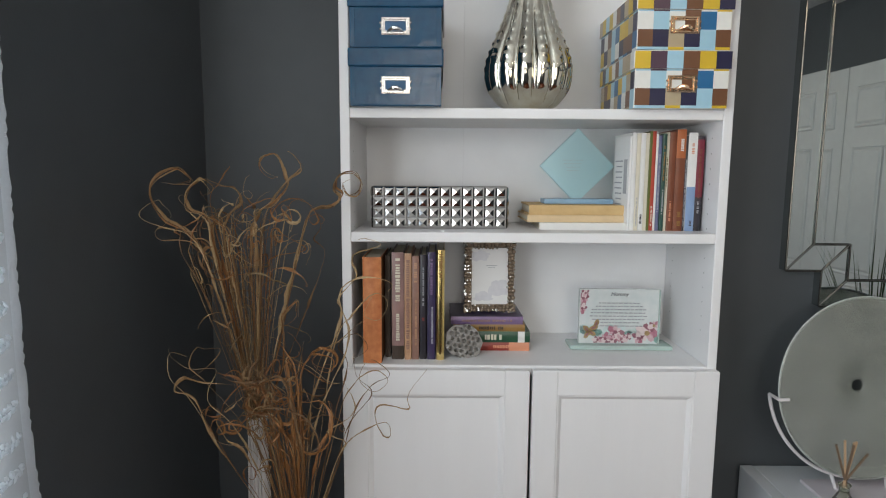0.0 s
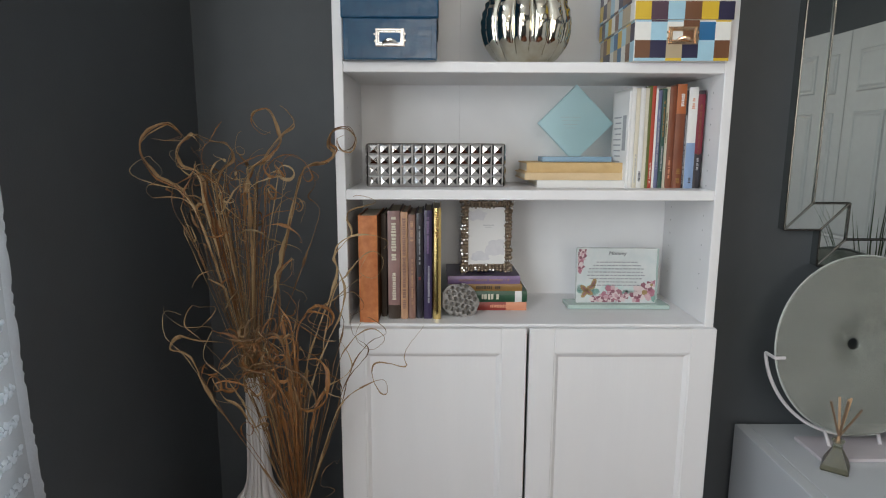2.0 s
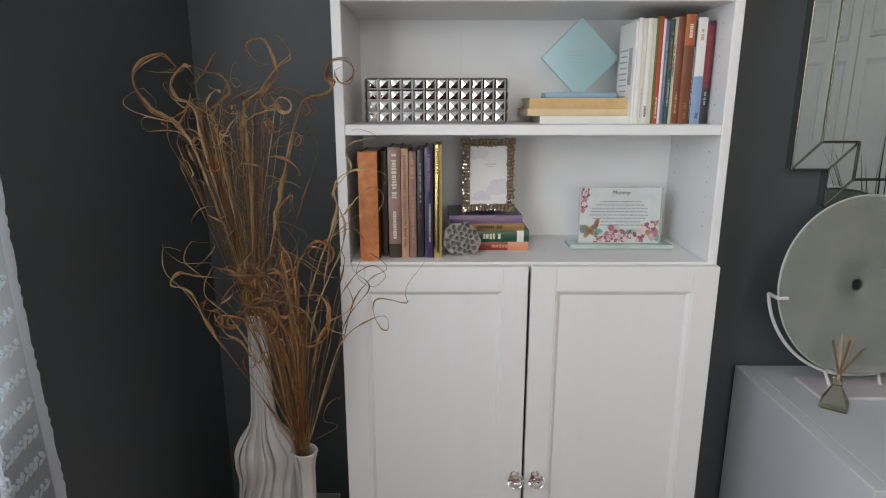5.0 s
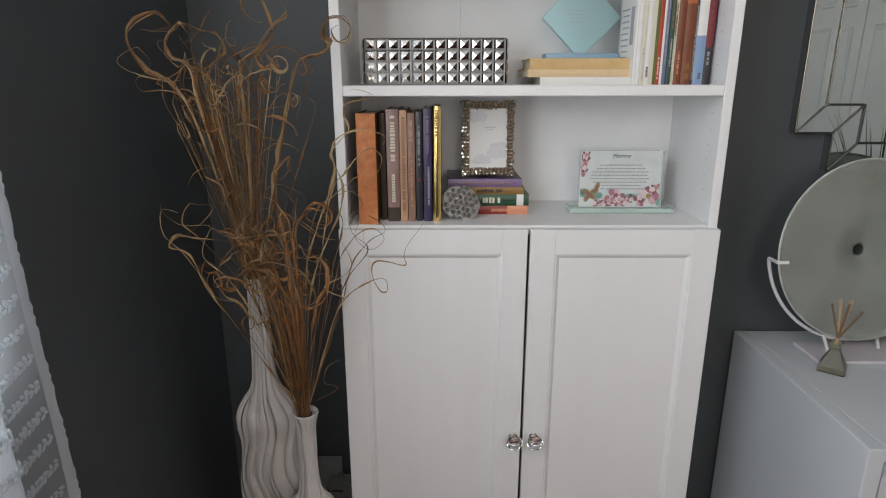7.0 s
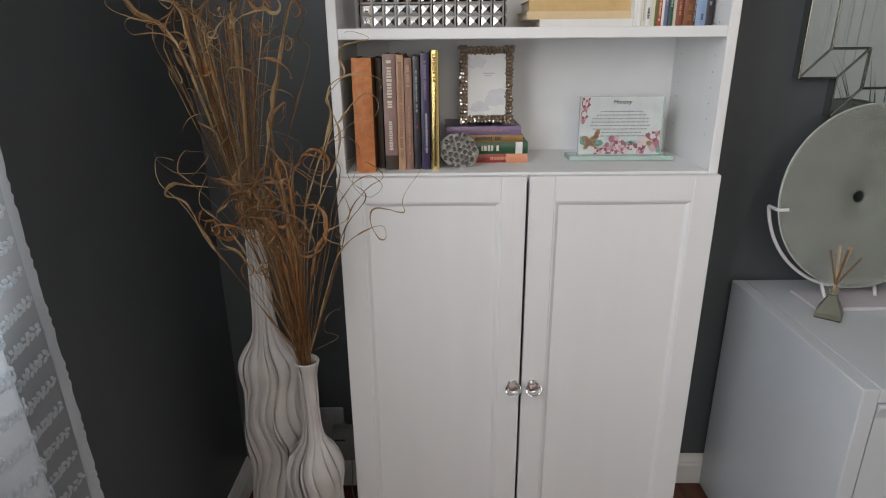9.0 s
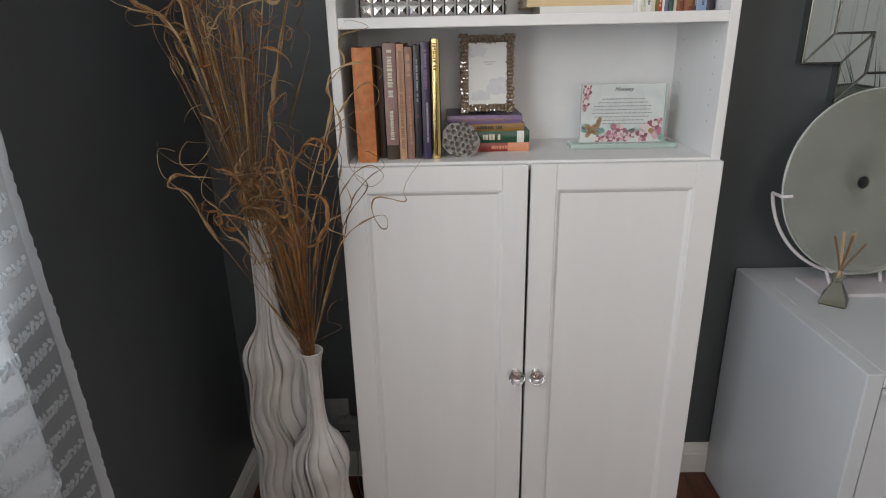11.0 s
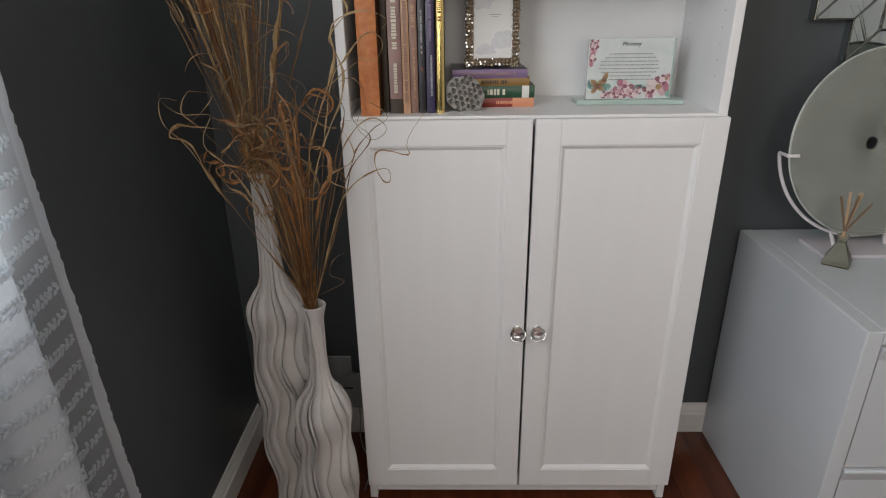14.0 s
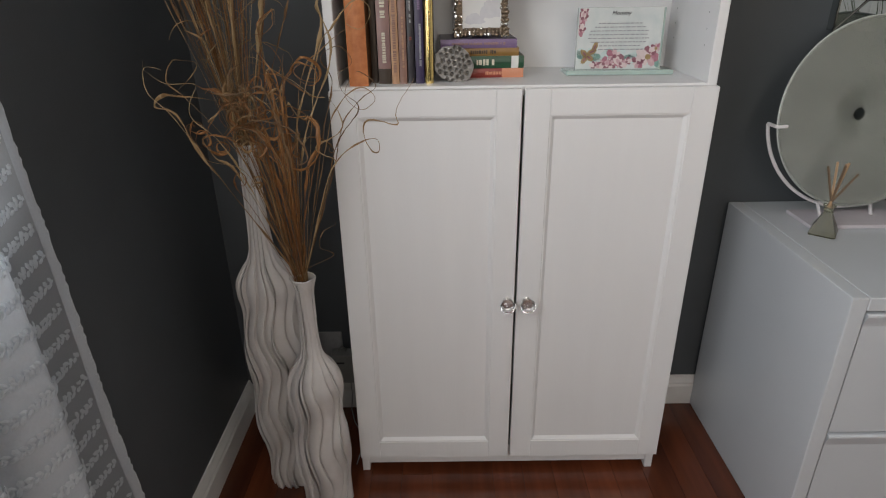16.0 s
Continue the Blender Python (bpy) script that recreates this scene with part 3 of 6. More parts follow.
ROW = "row of books on the upper open shelf"
YR = 0.064
specs = [
    (0.0100, 0.212, M_WHITEBK, "thin white paperback turned to show its printed cover", (), None),
    (0.0090, 0.210, M_CREAM, "thin cream paperback in the row", ((0.2, 0.3, 0.3, M_GREYINK, 0),), None),
    (0.0105, 0.211, M_WHITEBK, "thin off-white paperback with plain spine", ((0.12, 0.1, 0.5, M_INK, 0),), None),
    (0.0095, 0.211, M_CREAM, "cream paperback with blank spine", (), None),
    (0.0060, 0.215, M_OLIVE, "very thin olive green book", (), None),
    (0.0085, 0.215, M_SCARLET, "thin scarlet book in the row", ((0.15, 0.2, 0.4, M_CREAM, 0),), None),
    (0.0050, 0.210, M_WHITEBK, "very thin white booklet among books", (), None),
    (0.0080, 0.206, M_SLATE, "thin slate violet book in the row", ((0.5, 0.6, 0.4, M_GREYINK, 0),), None),
    (0.0090, 0.209, M_FORESTBK, "thin forest green book with gilt title", ((0.7, 0.35, 0.4, M_OCHRE, 0), (0.3, 0.25, 0.4, M_GREYINK, 0)), None),
    (0.0080, 0.213, M_CREAM, "thin ivory book with small lettering", ((0.6, 0.3, 0.35, M_OLIVE, 0),), None),
    (0.0150, 0.214, M_CHESTNUT, "dark chestnut brown book in the row", ((0.2, 0.2, 0.3, M_SALMON, 0),), None),
    (0.0215, 0.219, M_CHESTNUT, "chestnut book with rust orange top panel", ((0.85, 0.12, 0.35, M_WHITEBK, 0.1), (0.17, 0.06, 0.4, M_OCHRE, 0.1), (0.07, 0.04, 0.4, M_OCHRE, 0.1)), (0.72, 1.0, M_RUST)),
    (0.0045, 0.206, M_BLACK, "thin black booklet with speckled spine", ((0.4, 0.7, 0.6, M_GREYINK, 0),), None),
    (0.0205, 0.212, M_WHITEBK, "white book with powder blue lower spine", ((0.84, 0.1, 0.3, M_SALMON, 0), (0.08, 0.05, 0.3, M_INK, 0.1)), (0.0, 0.455, M_PALEBLUE)),
    (0.0170, 0.206, M_BLACK, "black book with maroon spine panel", ((0.6, 0.5, 0.3, M_CHESTNUT, 0), (0.25, 0.12, 0.3, M_GREYINK, 0)), (0.36, 0.96, M_MAROON)),
]
xr = 0.6190
for t, h, m, label, bars, band in specs:
    t *= 0.92
    book(label, t, 0.13 + 0.012 * random.random(), h, m, standing(xr, YR + 0.006 * random.random(), S2, random.uniform(-0.5, 0.5)), ROW, bars=bars, band=band, rounded=0.15)
    xr += t + 0.0004
# a booklet leaning at the row's end, cover towards the room
leaf = book("grey and white booklet turned to show its cover", 0.004, 0.086, 0.205, M_PAPER, standing(0.6145, 0.070, S2, 4.5), ROW, rounded=0.0)
box("cover_panel", M_GREYINK, leaf, -0.0005, 0.012, 0.08, 0.0005, 0.030, 0.155, 0)
for k in range(9):
    box("text_bar", M_GREYINK, leaf, -0.0005, 0.040, 0.150 - 0.012 * k, 0.0004, 0.072 + 0.012 * random.random(), 0.153 - 0.012 * k, 0)

# ---- glass award on the straw books ----
M_AQUA = glass("frosted_aqua_glass", (0.64, 0.91, 0.96), 0.30, 0.84)
M_AQUA_E = glass("blue_glass_base", (0.36, 0.58, 0.78), 0.25, 0.45)
award = thing("glass_award", "frosted turquoise glass diamond on a blue glass base", "award", loc=(0.522, 0.155, S2 + 0.0535))
bm = bmesh.new()
bm_box(bm, -0.0612, -0.005, -0.0612, 0.0612, 0.005, 0.0612, 0.0015)
bmesh.ops.transform(bm, matrix=pose(-0.0005, 0.010, 0.0865, 0, 45, 0), verts=bm.verts)
bmesh.ops.bisect_plane(bm, geom=bm.verts[:] + bm.edges[:] + bm.faces[:], plane_co=(0, 0, 0.0121), plane_no=(0, 0, -1), clear_outer=True)
bmesh.ops.holes_fill(bm, edges=[e for e in bm.edges if e.is_boundary])
part("diamond", bm, M_AQUA, award)
bm = bmesh.new()
bm_box(bm, -0.079, -0.022, 0.0004, 0.079, 0.036, 0.0118, 0.001)
part("base", bm, M_AQUA_E, award, "sky blue glass slab")
for k in range(4):
    box("text_bar", M_PAPER, award, -0.036 + 0.004 * k, 0.0042, 0.100 - 0.008 * k, 0.012 - 0.003 * k, 0.0047, 0.1006 - 0.008 * k, 0)

# ---- jewelled picture frame ----
pf = thing("picture_frame", "jewelled silver-gold picture frame with a white paper insert", "picture frame")
M_PEWTER = mat("antique_champagne_metal", (0.34, 0.27, 0.20), 0.36, metal=1.0, var=0.4, scale=120)
M_GEM = mat("clear_rhinestone", (0.62, 0.60, 0.56), 0.18, metal=0.8, var=0.2, scale=200)
FW, FH, FB = 0.119, 0.166, 0.0175
bm = bmesh.new()
for b in ((0, 0, FB, FH), (FW - FB, 0, FW, FH), (FB, 0, FW - FB, FB), (FB, FH - FB, FW - FB, FH)):
    bm_box(bm, b[0] + 0.003, 0.001, b[1] + 0.003, b[2] - 0.002 if b[2] == FW else b[2], 0.006, b[3] - 0.002 if b[3] == FH else b[3], 0.001)
border = part("border", bm, mat("dark_pewter_ground", (0.17, 0.13, 0.095), 0.5, metal=0.9, var=0.4, scale=120), pf)
gem = bmesh.new()
bmesh.ops.create_icosphere(gem, subdivisions=2, radius=1.0)
gem_me = finish("bead", gem, M_PEWTER, True)
gem2 = bmesh.new()
bmesh.ops.create_icosphere(gem2, subdivisions=1, radius=1.0)
gem2_me = finish("rhinestone", gem2, M_GEM)
rnd = random.Random(5)


def gem_at(me, x, z, r, y=-0.001):
    o = new(me.name, me)
    o.parent = border
    o.matrix_basis = Matrix.Translation((x, y, z)) @ Matrix.Diagonal((r, r * 0.7, r, 1))


for side, ln in ((0, FW), (1, FW), (2, FH), (3, FH)):
    n = int(ln / 0.0082)
    for k in range(n + 1):
        s = ln * k / n
        for off in (0.0035, 0.0095, 0.0150):
            if rnd.random() < 0.12 and off > 0.004:
                continue
            w = off + rnd.uniform(-0.0012, 0.0012)
            x, z = ((s, w), (s, FH - w), (w, s), (FW - w, s))[side]
            gem_at(gem2_me if rnd.random() < 0.26 else gem_me, x + rnd.uniform(-0.001, 0.001), z, rnd.uniform(0.0024, 0.0044) * (1.25 if off < 0.005 else 0.9))
bm = bmesh.new()
bm_box(bm, FB - 0.002, 0.003, FB - 0.002, FW - FB + 0.002, 0.005, FH - FB + 0.002)
insert = part("insert", bm, M_PAPER, pf)
for bx in ((0.052, 0.108, 0.078, 0.1095), (0.056, 0.1035, 0.072, 0.1045)):
    box("text_bar", M_GREYINK, insert, bx[0], 0.0024, bx[1], bx[2], 0.0031, bx[3], 0)


def wash(cx, cz, rx, rz, seed):
    """A pale grey watercolour blot with a ragged outline."""
    r = random.Random(seed)
    bm = bmesh.new()
    vs = []
    for k in range(26):
        a = 2 * math.pi * k / 26
        f = r.uniform(0.7, 1.1)
        vs.append(bm.verts.new((min(max(cx + rx * f * math.cos(a), FB), FW - FB), 0.0027, min(max(cz + rz * f * math.sin(a), FB), FH - FB))))
    bm.faces.new(vs)
    bmesh.ops.triangulate(bm, faces=bm.faces)
    part("watercolour_blot", bm, M_WASH, insert)


M_WASH = mat("grey_wash", (0.60, 0.60, 0.63), 0.6, scale=60, color2=(0.70, 0.70, 0.72))
wash(0.038, 0.132, 0.024, 0.014, 1)
wash(0.085, 0.055, 0.03, 0.022, 2)
wash(0.045, 0.036, 0.026, 0.012, 4)
bm = bmesh.new()
bm_box(bm, 0.008, 0.006, 0.008, FW - 0.008, 0.010, FH - 0.008, 0.001)
part("back_board", bm, M_BLACK, pf)
bm = bmesh.new()
bm_box(bm, FW / 2 - 0.02, 0, 0, FW / 2 + 0.02, 0.003, FH * 0.75, 0.0005)
bmesh.ops.transform(bm, matrix=pose(0, 0.010, FH * 0.72, 14, 0, 0) @ pose(0, 0, -FH * 0.72), verts=bm.verts)
part("easel_leg", bm, M_BLACK, pf)
pf.matrix_basis = pose(0.2625, 0.140, S3 + 0.0822 + 0.002, -6, 0, 1.5)

# ---- dried lotus pod ----
M_POD = mat("grey_dried_pod", (0.33, 0.31, 0.29), 0.8, var=0.3, scale=140, color2=(0.21, 0.20, 0.185), bump=0.4, bump_scale=260)
pod = bmesh.new()
holes = []
rnd = random.Random(11)
for i in range(-3, 4):
    for j in range(-3, 4):
        hx, hz = (i + 0.5 * (j % 2)) * 0.0128, j * 0.0113
        if math.hypot(hx, hz) < 0.0355:
            holes.append((hx + rnd.uniform(-0.001, 0.001), hz + rnd.uniform(-0.001, 0.001), rnd.uniform(0.0043, 0.0054)))
NR, NA = 46, 150
rings = []
R = 0.0425
for i in range(NR + 1):
    r0 = R * i / NR
    ring = []
    for k in range(NA):
        a = 2 * math.pi * k / NA
        edge = 1 + 0.03 * math.sin(5 * a + 1) + 0.02 * math.sin(9 * a) + 0.12 * max(0, math.cos(a + 0.55)) ** 10
        x, z = r0 * edge * math.cos(a), r0 * edge * math.sin(a) * 0.88
        y = -0.006 * (1 - (r0 / R) ** 2)
        for hx, hz, hr in holes:
            dd = math.hypot(x - hx, z - hz)
            if dd < hr:
                y += 0.011 * min(1.0, (1 - dd / hr) * 3.2)
            elif dd < hr * 1.35:
                y -= 0.0012 * (1 - (dd / hr - 1) / 0.35)
        ring.append(pod.verts.new((x, y, z)))
        if i == 0:
            break
    rings.append(ring)
for k in range(NA):
    pod.faces.new((rings[0][0], rings[1][k], rings[1][(k + 1) % NA]))
for a, b in zip(rings[1:], rings[2:]):
    for k in range(NA):
        pod.faces.new((a[k], b[k], b[(k + 1) % NA], a[(k + 1) % NA]))
last = rings[-1]
for s, dy in ((1.03, 0.003), (0.97, 0.012), (0.7, 0.026), (0.35, 0.036), (0.1, 0.04)):
    nxt = [pod.verts.new((v.co.x * s, dy, v.co.z * s)) for v in rings[-1]]
    for k in range(NA):
        pod.faces.new((last[k], nxt[k], nxt[(k + 1) % NA], last[(k + 1) % NA]))
    last = nxt
bmesh.ops.recalc_face_normals(pod, faces=pod.faces)
podob = part("lotus_pod", pod, M_POD)
podob.matrix_basis = pose(0.2590, 0.058, S3 + 0.0365, -10, 16, 10) @ Matrix.Scale(0.98, 4)
tagged(podob, "dried grey lotus seed pod leaning on the books", "seed pod")

# ---- glass plaque ----
plq = thing("glass_plaque", "small glass plaque printed with a verse and pink flowers", "plaque")
M_CLEAR = glass("green_tinted_glass", (0.74, 0.92, 0.86), 0.12, 0.55)
M_PRINT = mat("pale_printed_film", (0.66, 0.675, 0.665), 0.25, scale=34, color2=(0.50, 0.57, 0.575))
PW, PH = 0.186, 0.130
bm = bmesh.new()
bm_box(bm, 0, 0, 0, PW, 0.016, PH, 0.001)
block = part("glass_block", bm, M_PRINT, plq)
box("base", M_CLEAR, plq, -0.0235, -0.022, -0.0102, PW + 0.028, 0.045, -0.0002, 0.0012, "green-tinted clear glass slab")
box("bevelled_edge", M_CLEAR, block, PW + 0.0004, 0.0006, 0.001, PW + 0.004, 0.0154, PH - 0.001, 0.0004)
PRINT = {n: mat("print_" + n, c, 0.3, scale=120, color2=c2) for n, c, c2 in (("rose", (0.30, 0.09, 0.14), (0.46, 0.22, 0.27)), ("pink", (0.62, 0.47, 0.48), (0.46, 0.26, 0.30)),
         ("wine", (0.19, 0.06, 0.09), (0.30, 0.14, 0.17)), ("leaf", (0.24, 0.40, 0.36), (0.14, 0.27, 0.24)), ("amber", (0.40, 0.29, 0.14), (0.24, 0.16, 0.07)), ("teal", (0.44, 0.55, 0.54), (0.54, 0.63, 0.62)), ("pale", (0.66, 0.58, 0.57), (0.60, 0.48, 0.49)))}


def blob(name, cx, cz, r, key, seed, petals=0, lay=0, squash=1.0, rot=0.0):
    """One printed shape on the plaque: a petal, a leaf or a flower seen face on."""
    rn = random.Random(seed)
    bm = bmesh.new()
    n = 30
    c = bm.verts.new((cx, -0.0003 - 0.00012 * lay, cz))
    vs = []
    for k in range(n):
        a = 2 * math.pi * k / n
        f = (0.68 + 0.32 * abs(math.cos(petals * a / 2 + seed))) if petals else rn.uniform(0.85, 1.05)
        x, z = r * f * math.cos(a), r * f * squash * math.sin(a)
        x, z = x * math.cos(rot) - z * math.sin(rot), x * math.sin(rot) + z * math.cos(rot)
        vs.append(bm.verts.new((min(max(cx + x, 0.002), PW - 0.002), -0.0003 - 0.00012 * lay, min(max(cz + z, 0.002), PH - 0.002))))
    for k in range(n):
        bm.faces.new((c, vs[(k + 1) % n], vs[k]))
    part(name, bm, PRINT[key], block)


for k in range(16):
    rn = random.Random(k)
    blob("printed_leaf", 0.004 + PW * k / 16 + rn.uniform(0, 0.008), 0.012 + rn.uniform(0, 0.026), rn.uniform(0.012, 0.02), "teal" if k % 3 else "leaf", k, 0, 0, 0.6, rn.uniform(-1, 1))
for cx, cz, r in ((0.160, 0.026, 0.022), (0.176, 0.044, 0.012), (0.140, 0.014, 0.013), (0.086, 0.028, 0.016), (0.062, 0.012, 0.013), (0.078, 0.010, 0.010), (0.100, 0.012, 0.012), (0.114, 0.016, 0.009), (0.044, 0.009, 0.010), (0.008, 0.108, 0.013), (0.006, 0.084, 0.011), (0.013, 0.121, 0.009)):
    for q in range(9):
        a = q * 0.9 + cx * 50
        blob("printed_petal", cx + r * 0.62 * math.cos(a), cz + r * 0.55 * math.sin(a), r * (0.34 + 0.22 * (q % 3)), ("rose", "pink", "wine", "pale", "pink")[q % 5], q + int(cx * 1000), 0, 1 + q % 5, 0.6, a)
    blob("printed_petal", cx, cz, r * 0.3, "amber" if cx > 0.15 else "wine", 3, 0, 7)
for cx, cz, rot in ((0.019, 0.022, 0.9), (0.029, 0.026, -0.6), (0.018, 0.034, 2.3), (0.034, 0.038, 0.4), (0.040, 0.048, 1.2)):
    blob("printed_wing", cx, cz, 0.012, "amber", int(cz * 999), 0, 8, 0.5, rot)
    blob("printed_wing", cx, cz, 0.006, "wine", 3, 0, 9, 0.3, rot)
rn = random.Random(21)
M_VERSE = mat("dark_grey_print", (0.35, 0.36, 0.38), 0.6, var=0.3, scale=80)
for k, (a, b) in enumerate(((0.045, 0.140), (0.038, 0.148), (0.028, 0.156), (0.026, 0.154), (0.024, 0.158), (0.030, 0.152), (0.050, 0.140), (0.048, 0.150))):
    x = a
    bm = bmesh.new()
    while x < b:
        w = rn.uniform(0.004, 0.011)
        bm_box(bm, x, -0.0021, 0.0964 - 0.0078 * k, min(x + w, b), -0.0005, 0.0983 - 0.0078 * k)
        x += w + 0.0022
    part("text_bar", bm, M_VERSE, block)["kind"] = "stuff"
font = bpy.data.curves.new("title", "FONT")
font.body, font.size, font.shear, font.align_x, font.extrude = "Mommy", 0.0125, 0.2, "CENTER", 0.0004
tmp = new("title", font)
dg = bpy.context.evaluated_depsgraph_get()
title_me = bpy.data.meshes.new_from_object(tmp.evaluated_get(dg))
bpy.data.objects.remove(tmp)
title_me.materials.clear()
title_me.materials.append(mat("soft_black_print", (0.10, 0.10, 0.11), 0.6))
title = new("title", title_me)
title.parent = block
title.matrix_basis = pose(PW * 0.5, -0.0009, PH - 0.0155, 90)
plq.matrix_basis = pose(0.5345, 0.137, S3 + 0.0105, -2, 0, -0.8)


# ---- dresser top: plate, diffuser, grass ----
PC = Vector((1.252, 0.168, 0.934))      # middle of the rim
TILT, YAW = 7.0, 3.7
STANDING = Matrix.Translation(PC) @ pose(0, 0, 0, 0, 0, YAW) @ pose(0, 0, 0, -TILT)
plate = thing("glass_plate", "large round grey-green frosted glass plate standing on edge", "plate")
M_PLATE = glass("smoky_frosted_glass", (0.66, 0.67, 0.63), 0.16, 0.70)
# cloudy streaks in the glass
pn = M_PLATE.node_tree
cn, cm, ct = pn.nodes.new("ShaderNodeTexNoise"), pn.nodes.new("ShaderNodeMix"), pn.nodes.new("ShaderNodeTexCoord")
cn.inputs["Scale"].default_value, cn.inputs["Detail"].default_value, cn.inputs["Distortion"].default_value = 9, 5, 1.5
cm.data_type = "RGBA"
cm.inputs[6].default_value, cm.inputs[7].default_value = (0.42, 0.45, 0.40, 1), (0.80, 0.82, 0.76, 1)
pn.links.new(ct.outputs["Object"], cn.inputs[0])
pn.links.new(cn.outputs[0], cm.inputs[0])
pn.links.new(cm.outputs[2], pn.nodes["Principled BSDF"].inputs["Base Color"])
bm = bmesh.new()
PR = 0.2225
profp = []
for k in range(33):
    f = k / 32
    r = 0.015 + (PR - 0.015) * f
    profp.append((r, 0.012 + 0.020 * (1 - min(1, (r - 0.012) / 0.075)) ** 1.6 - 0.014 * f ** 2))
back = [(r, z + 0.0075) for r, z in reversed(profp)]
ringp = bm_lathe(bm, profp + [(PR + 0.003, profp[-1][1] + 0.0037)] + back, 128, close_bottom=False)
for k in range(128):
    bm.faces.new((ringp[-1][k], ringp[-1][(k + 1) % 128], ringp[0][(k + 1) % 128], ringp[0][k]))
bmesh.ops.recalc_face_normals(bm, faces=bm.faces)
dish = part("dish", bm, M_PLATE, plate, smooth=True)
bm = bmesh.new()
ring = [(PR * math.cos(2 * math.pi * k / 120), PR * math.sin(2 * math.pi * k / 120), 0.002) for k in range(121)]
bm_tube(bm, ring, 0.0030, 8, False)
part("polished_rim", bm, glass("pale_glass_rim", (0.86, 0.90, 0.88), 0.15, 0.35), dish, "paler polished glass edge", smooth=True)
plate.matrix_basis = STANDING @ pose(0, 0, 0, -90)

stand = thing("plate_stand", "white metal plate stand with a curved cradle on a flat base", "plate stand")
box("base", mat("greyish_white_base", (0.60, 0.565, 0.60), 0.4, var=0.06), stand, 1.118, 0.072, DZ, 1.360, 0.184, DZ + 0.009, 0.001, seg=1)
AR = PR + 0.0075
arc = []
for k in range(49):
    a = radians(184.5 + 171 * k / 48)
    arc.append(STANDING @ Vector((AR * math.cos(a), 0.030, AR * math.sin(a))))
bm = bmesh.new()
bm_tube(bm, arc, 0.0042, 10)
part("cradle", bm, M_IVORY, stand)
for p, s in ((arc[0], 1), (arc[-1], -1)):
    bm = bmesh.new()
    bm_tube(bm, [p + Vector((0, 0, -0.003)), p + Vector((0, -0.001, 0.001)), p + Vector((0, -0.040, 0.002)), p + Vector((s * 0.003, -0.0425, 0.002)), p + Vector((s * 0.024, -0.0435, 0.003))], 0.0040, 8)
    part("prong", bm, M_IVORY, stand)
for x in (1.186, 1.318):
    top = min(arc, key=lambda q: abs(q.x - x))
    bm = bmesh.new()
    bm_tube(bm, [top, Vector((x - 0.012, top.y - 0.035, DZ + 0.009))], 0.0042, 8)
    part("leg", bm, M_IVORY, stand)

dif = thing("reed_diffuser", "green glass reed diffuser with wooden sticks", "reed diffuser", loc=(1.132, 0.045, DZ))
M_DGLASS = glass("pale_olive_glass", (0.60, 0.60, 0.48), 0.10, 0.80)
M_REED_D = mat("dark_soaked_reed", (0.17, 0.11, 0.065), 0.6, var=0.3, scale=80, stretch=(1, 1, 0.1))
M_REED = mat("rattan_reed", (0.52, 0.34, 0.20), 0.7, var=0.3, scale=80, stretch=(1, 1, 0.1))


def square_loft(bm, prof, closed=True):
    rs = [[bm.verts.new((r * c, r * s, z)) for c, s in ((1, 0), (0, 1), (-1, 0), (0, -1))] for r, z in prof]
    for a, b in zip(rs, rs[1:]):
        for k in range(4):
            bm.faces.new((a[k], a[(k + 1) % 4], b[(k + 1) % 4], b[k]))
    bm.faces.new(list(reversed(rs[0])))
    bm.faces.new(rs[-1])


bm = bmesh.new()
square_loft(bm, [(0.036, 0.0), (0.040, 0.004), (0.036, 0.014), (0.013, 0.052), (0.0105, 0.058)])
bmesh.ops.recalc_face_normals(bm, faces=bm.faces)
bottle = part("bottle", bm, mat("olive_glass", (0.075, 0.070, 0.030), 0.30, var=0.35, scale=45, spec=0.35), dif)
bottle.rotation_euler = (0, 0, radians(8))
bm = bmesh.new()
bm_lathe(bm, [(0.011, 0.056), (0.0105, 0.066), (0.0135, 0.069), (0.0135, 0.072), (0.008, 0.072)], 16)
part("neck", bm, M_DGLASS, dif, smooth=True)
for k, (dx, dy, ln) in enumerate(((-0.024, 0.006, 0.098), (-0.002, 0.010, 0.106), (0.008, -0.006, 0.102), (0.016, 0.004, 0.103), (0.024, 0.008, 0.104), (0.042, -0.006, 0.082), (0.030, 0.022, 0.090))):
    bm = bmesh.new()
    bm_tube(bm, [(-dx * 0.18, -dy * 0.18, 0.066), (dx, dy, 0.066 + ln)], 0.0026, 8)
    part("reed", bm, M_REED_D if k in (0, 2, 5) else M_REED, dif)

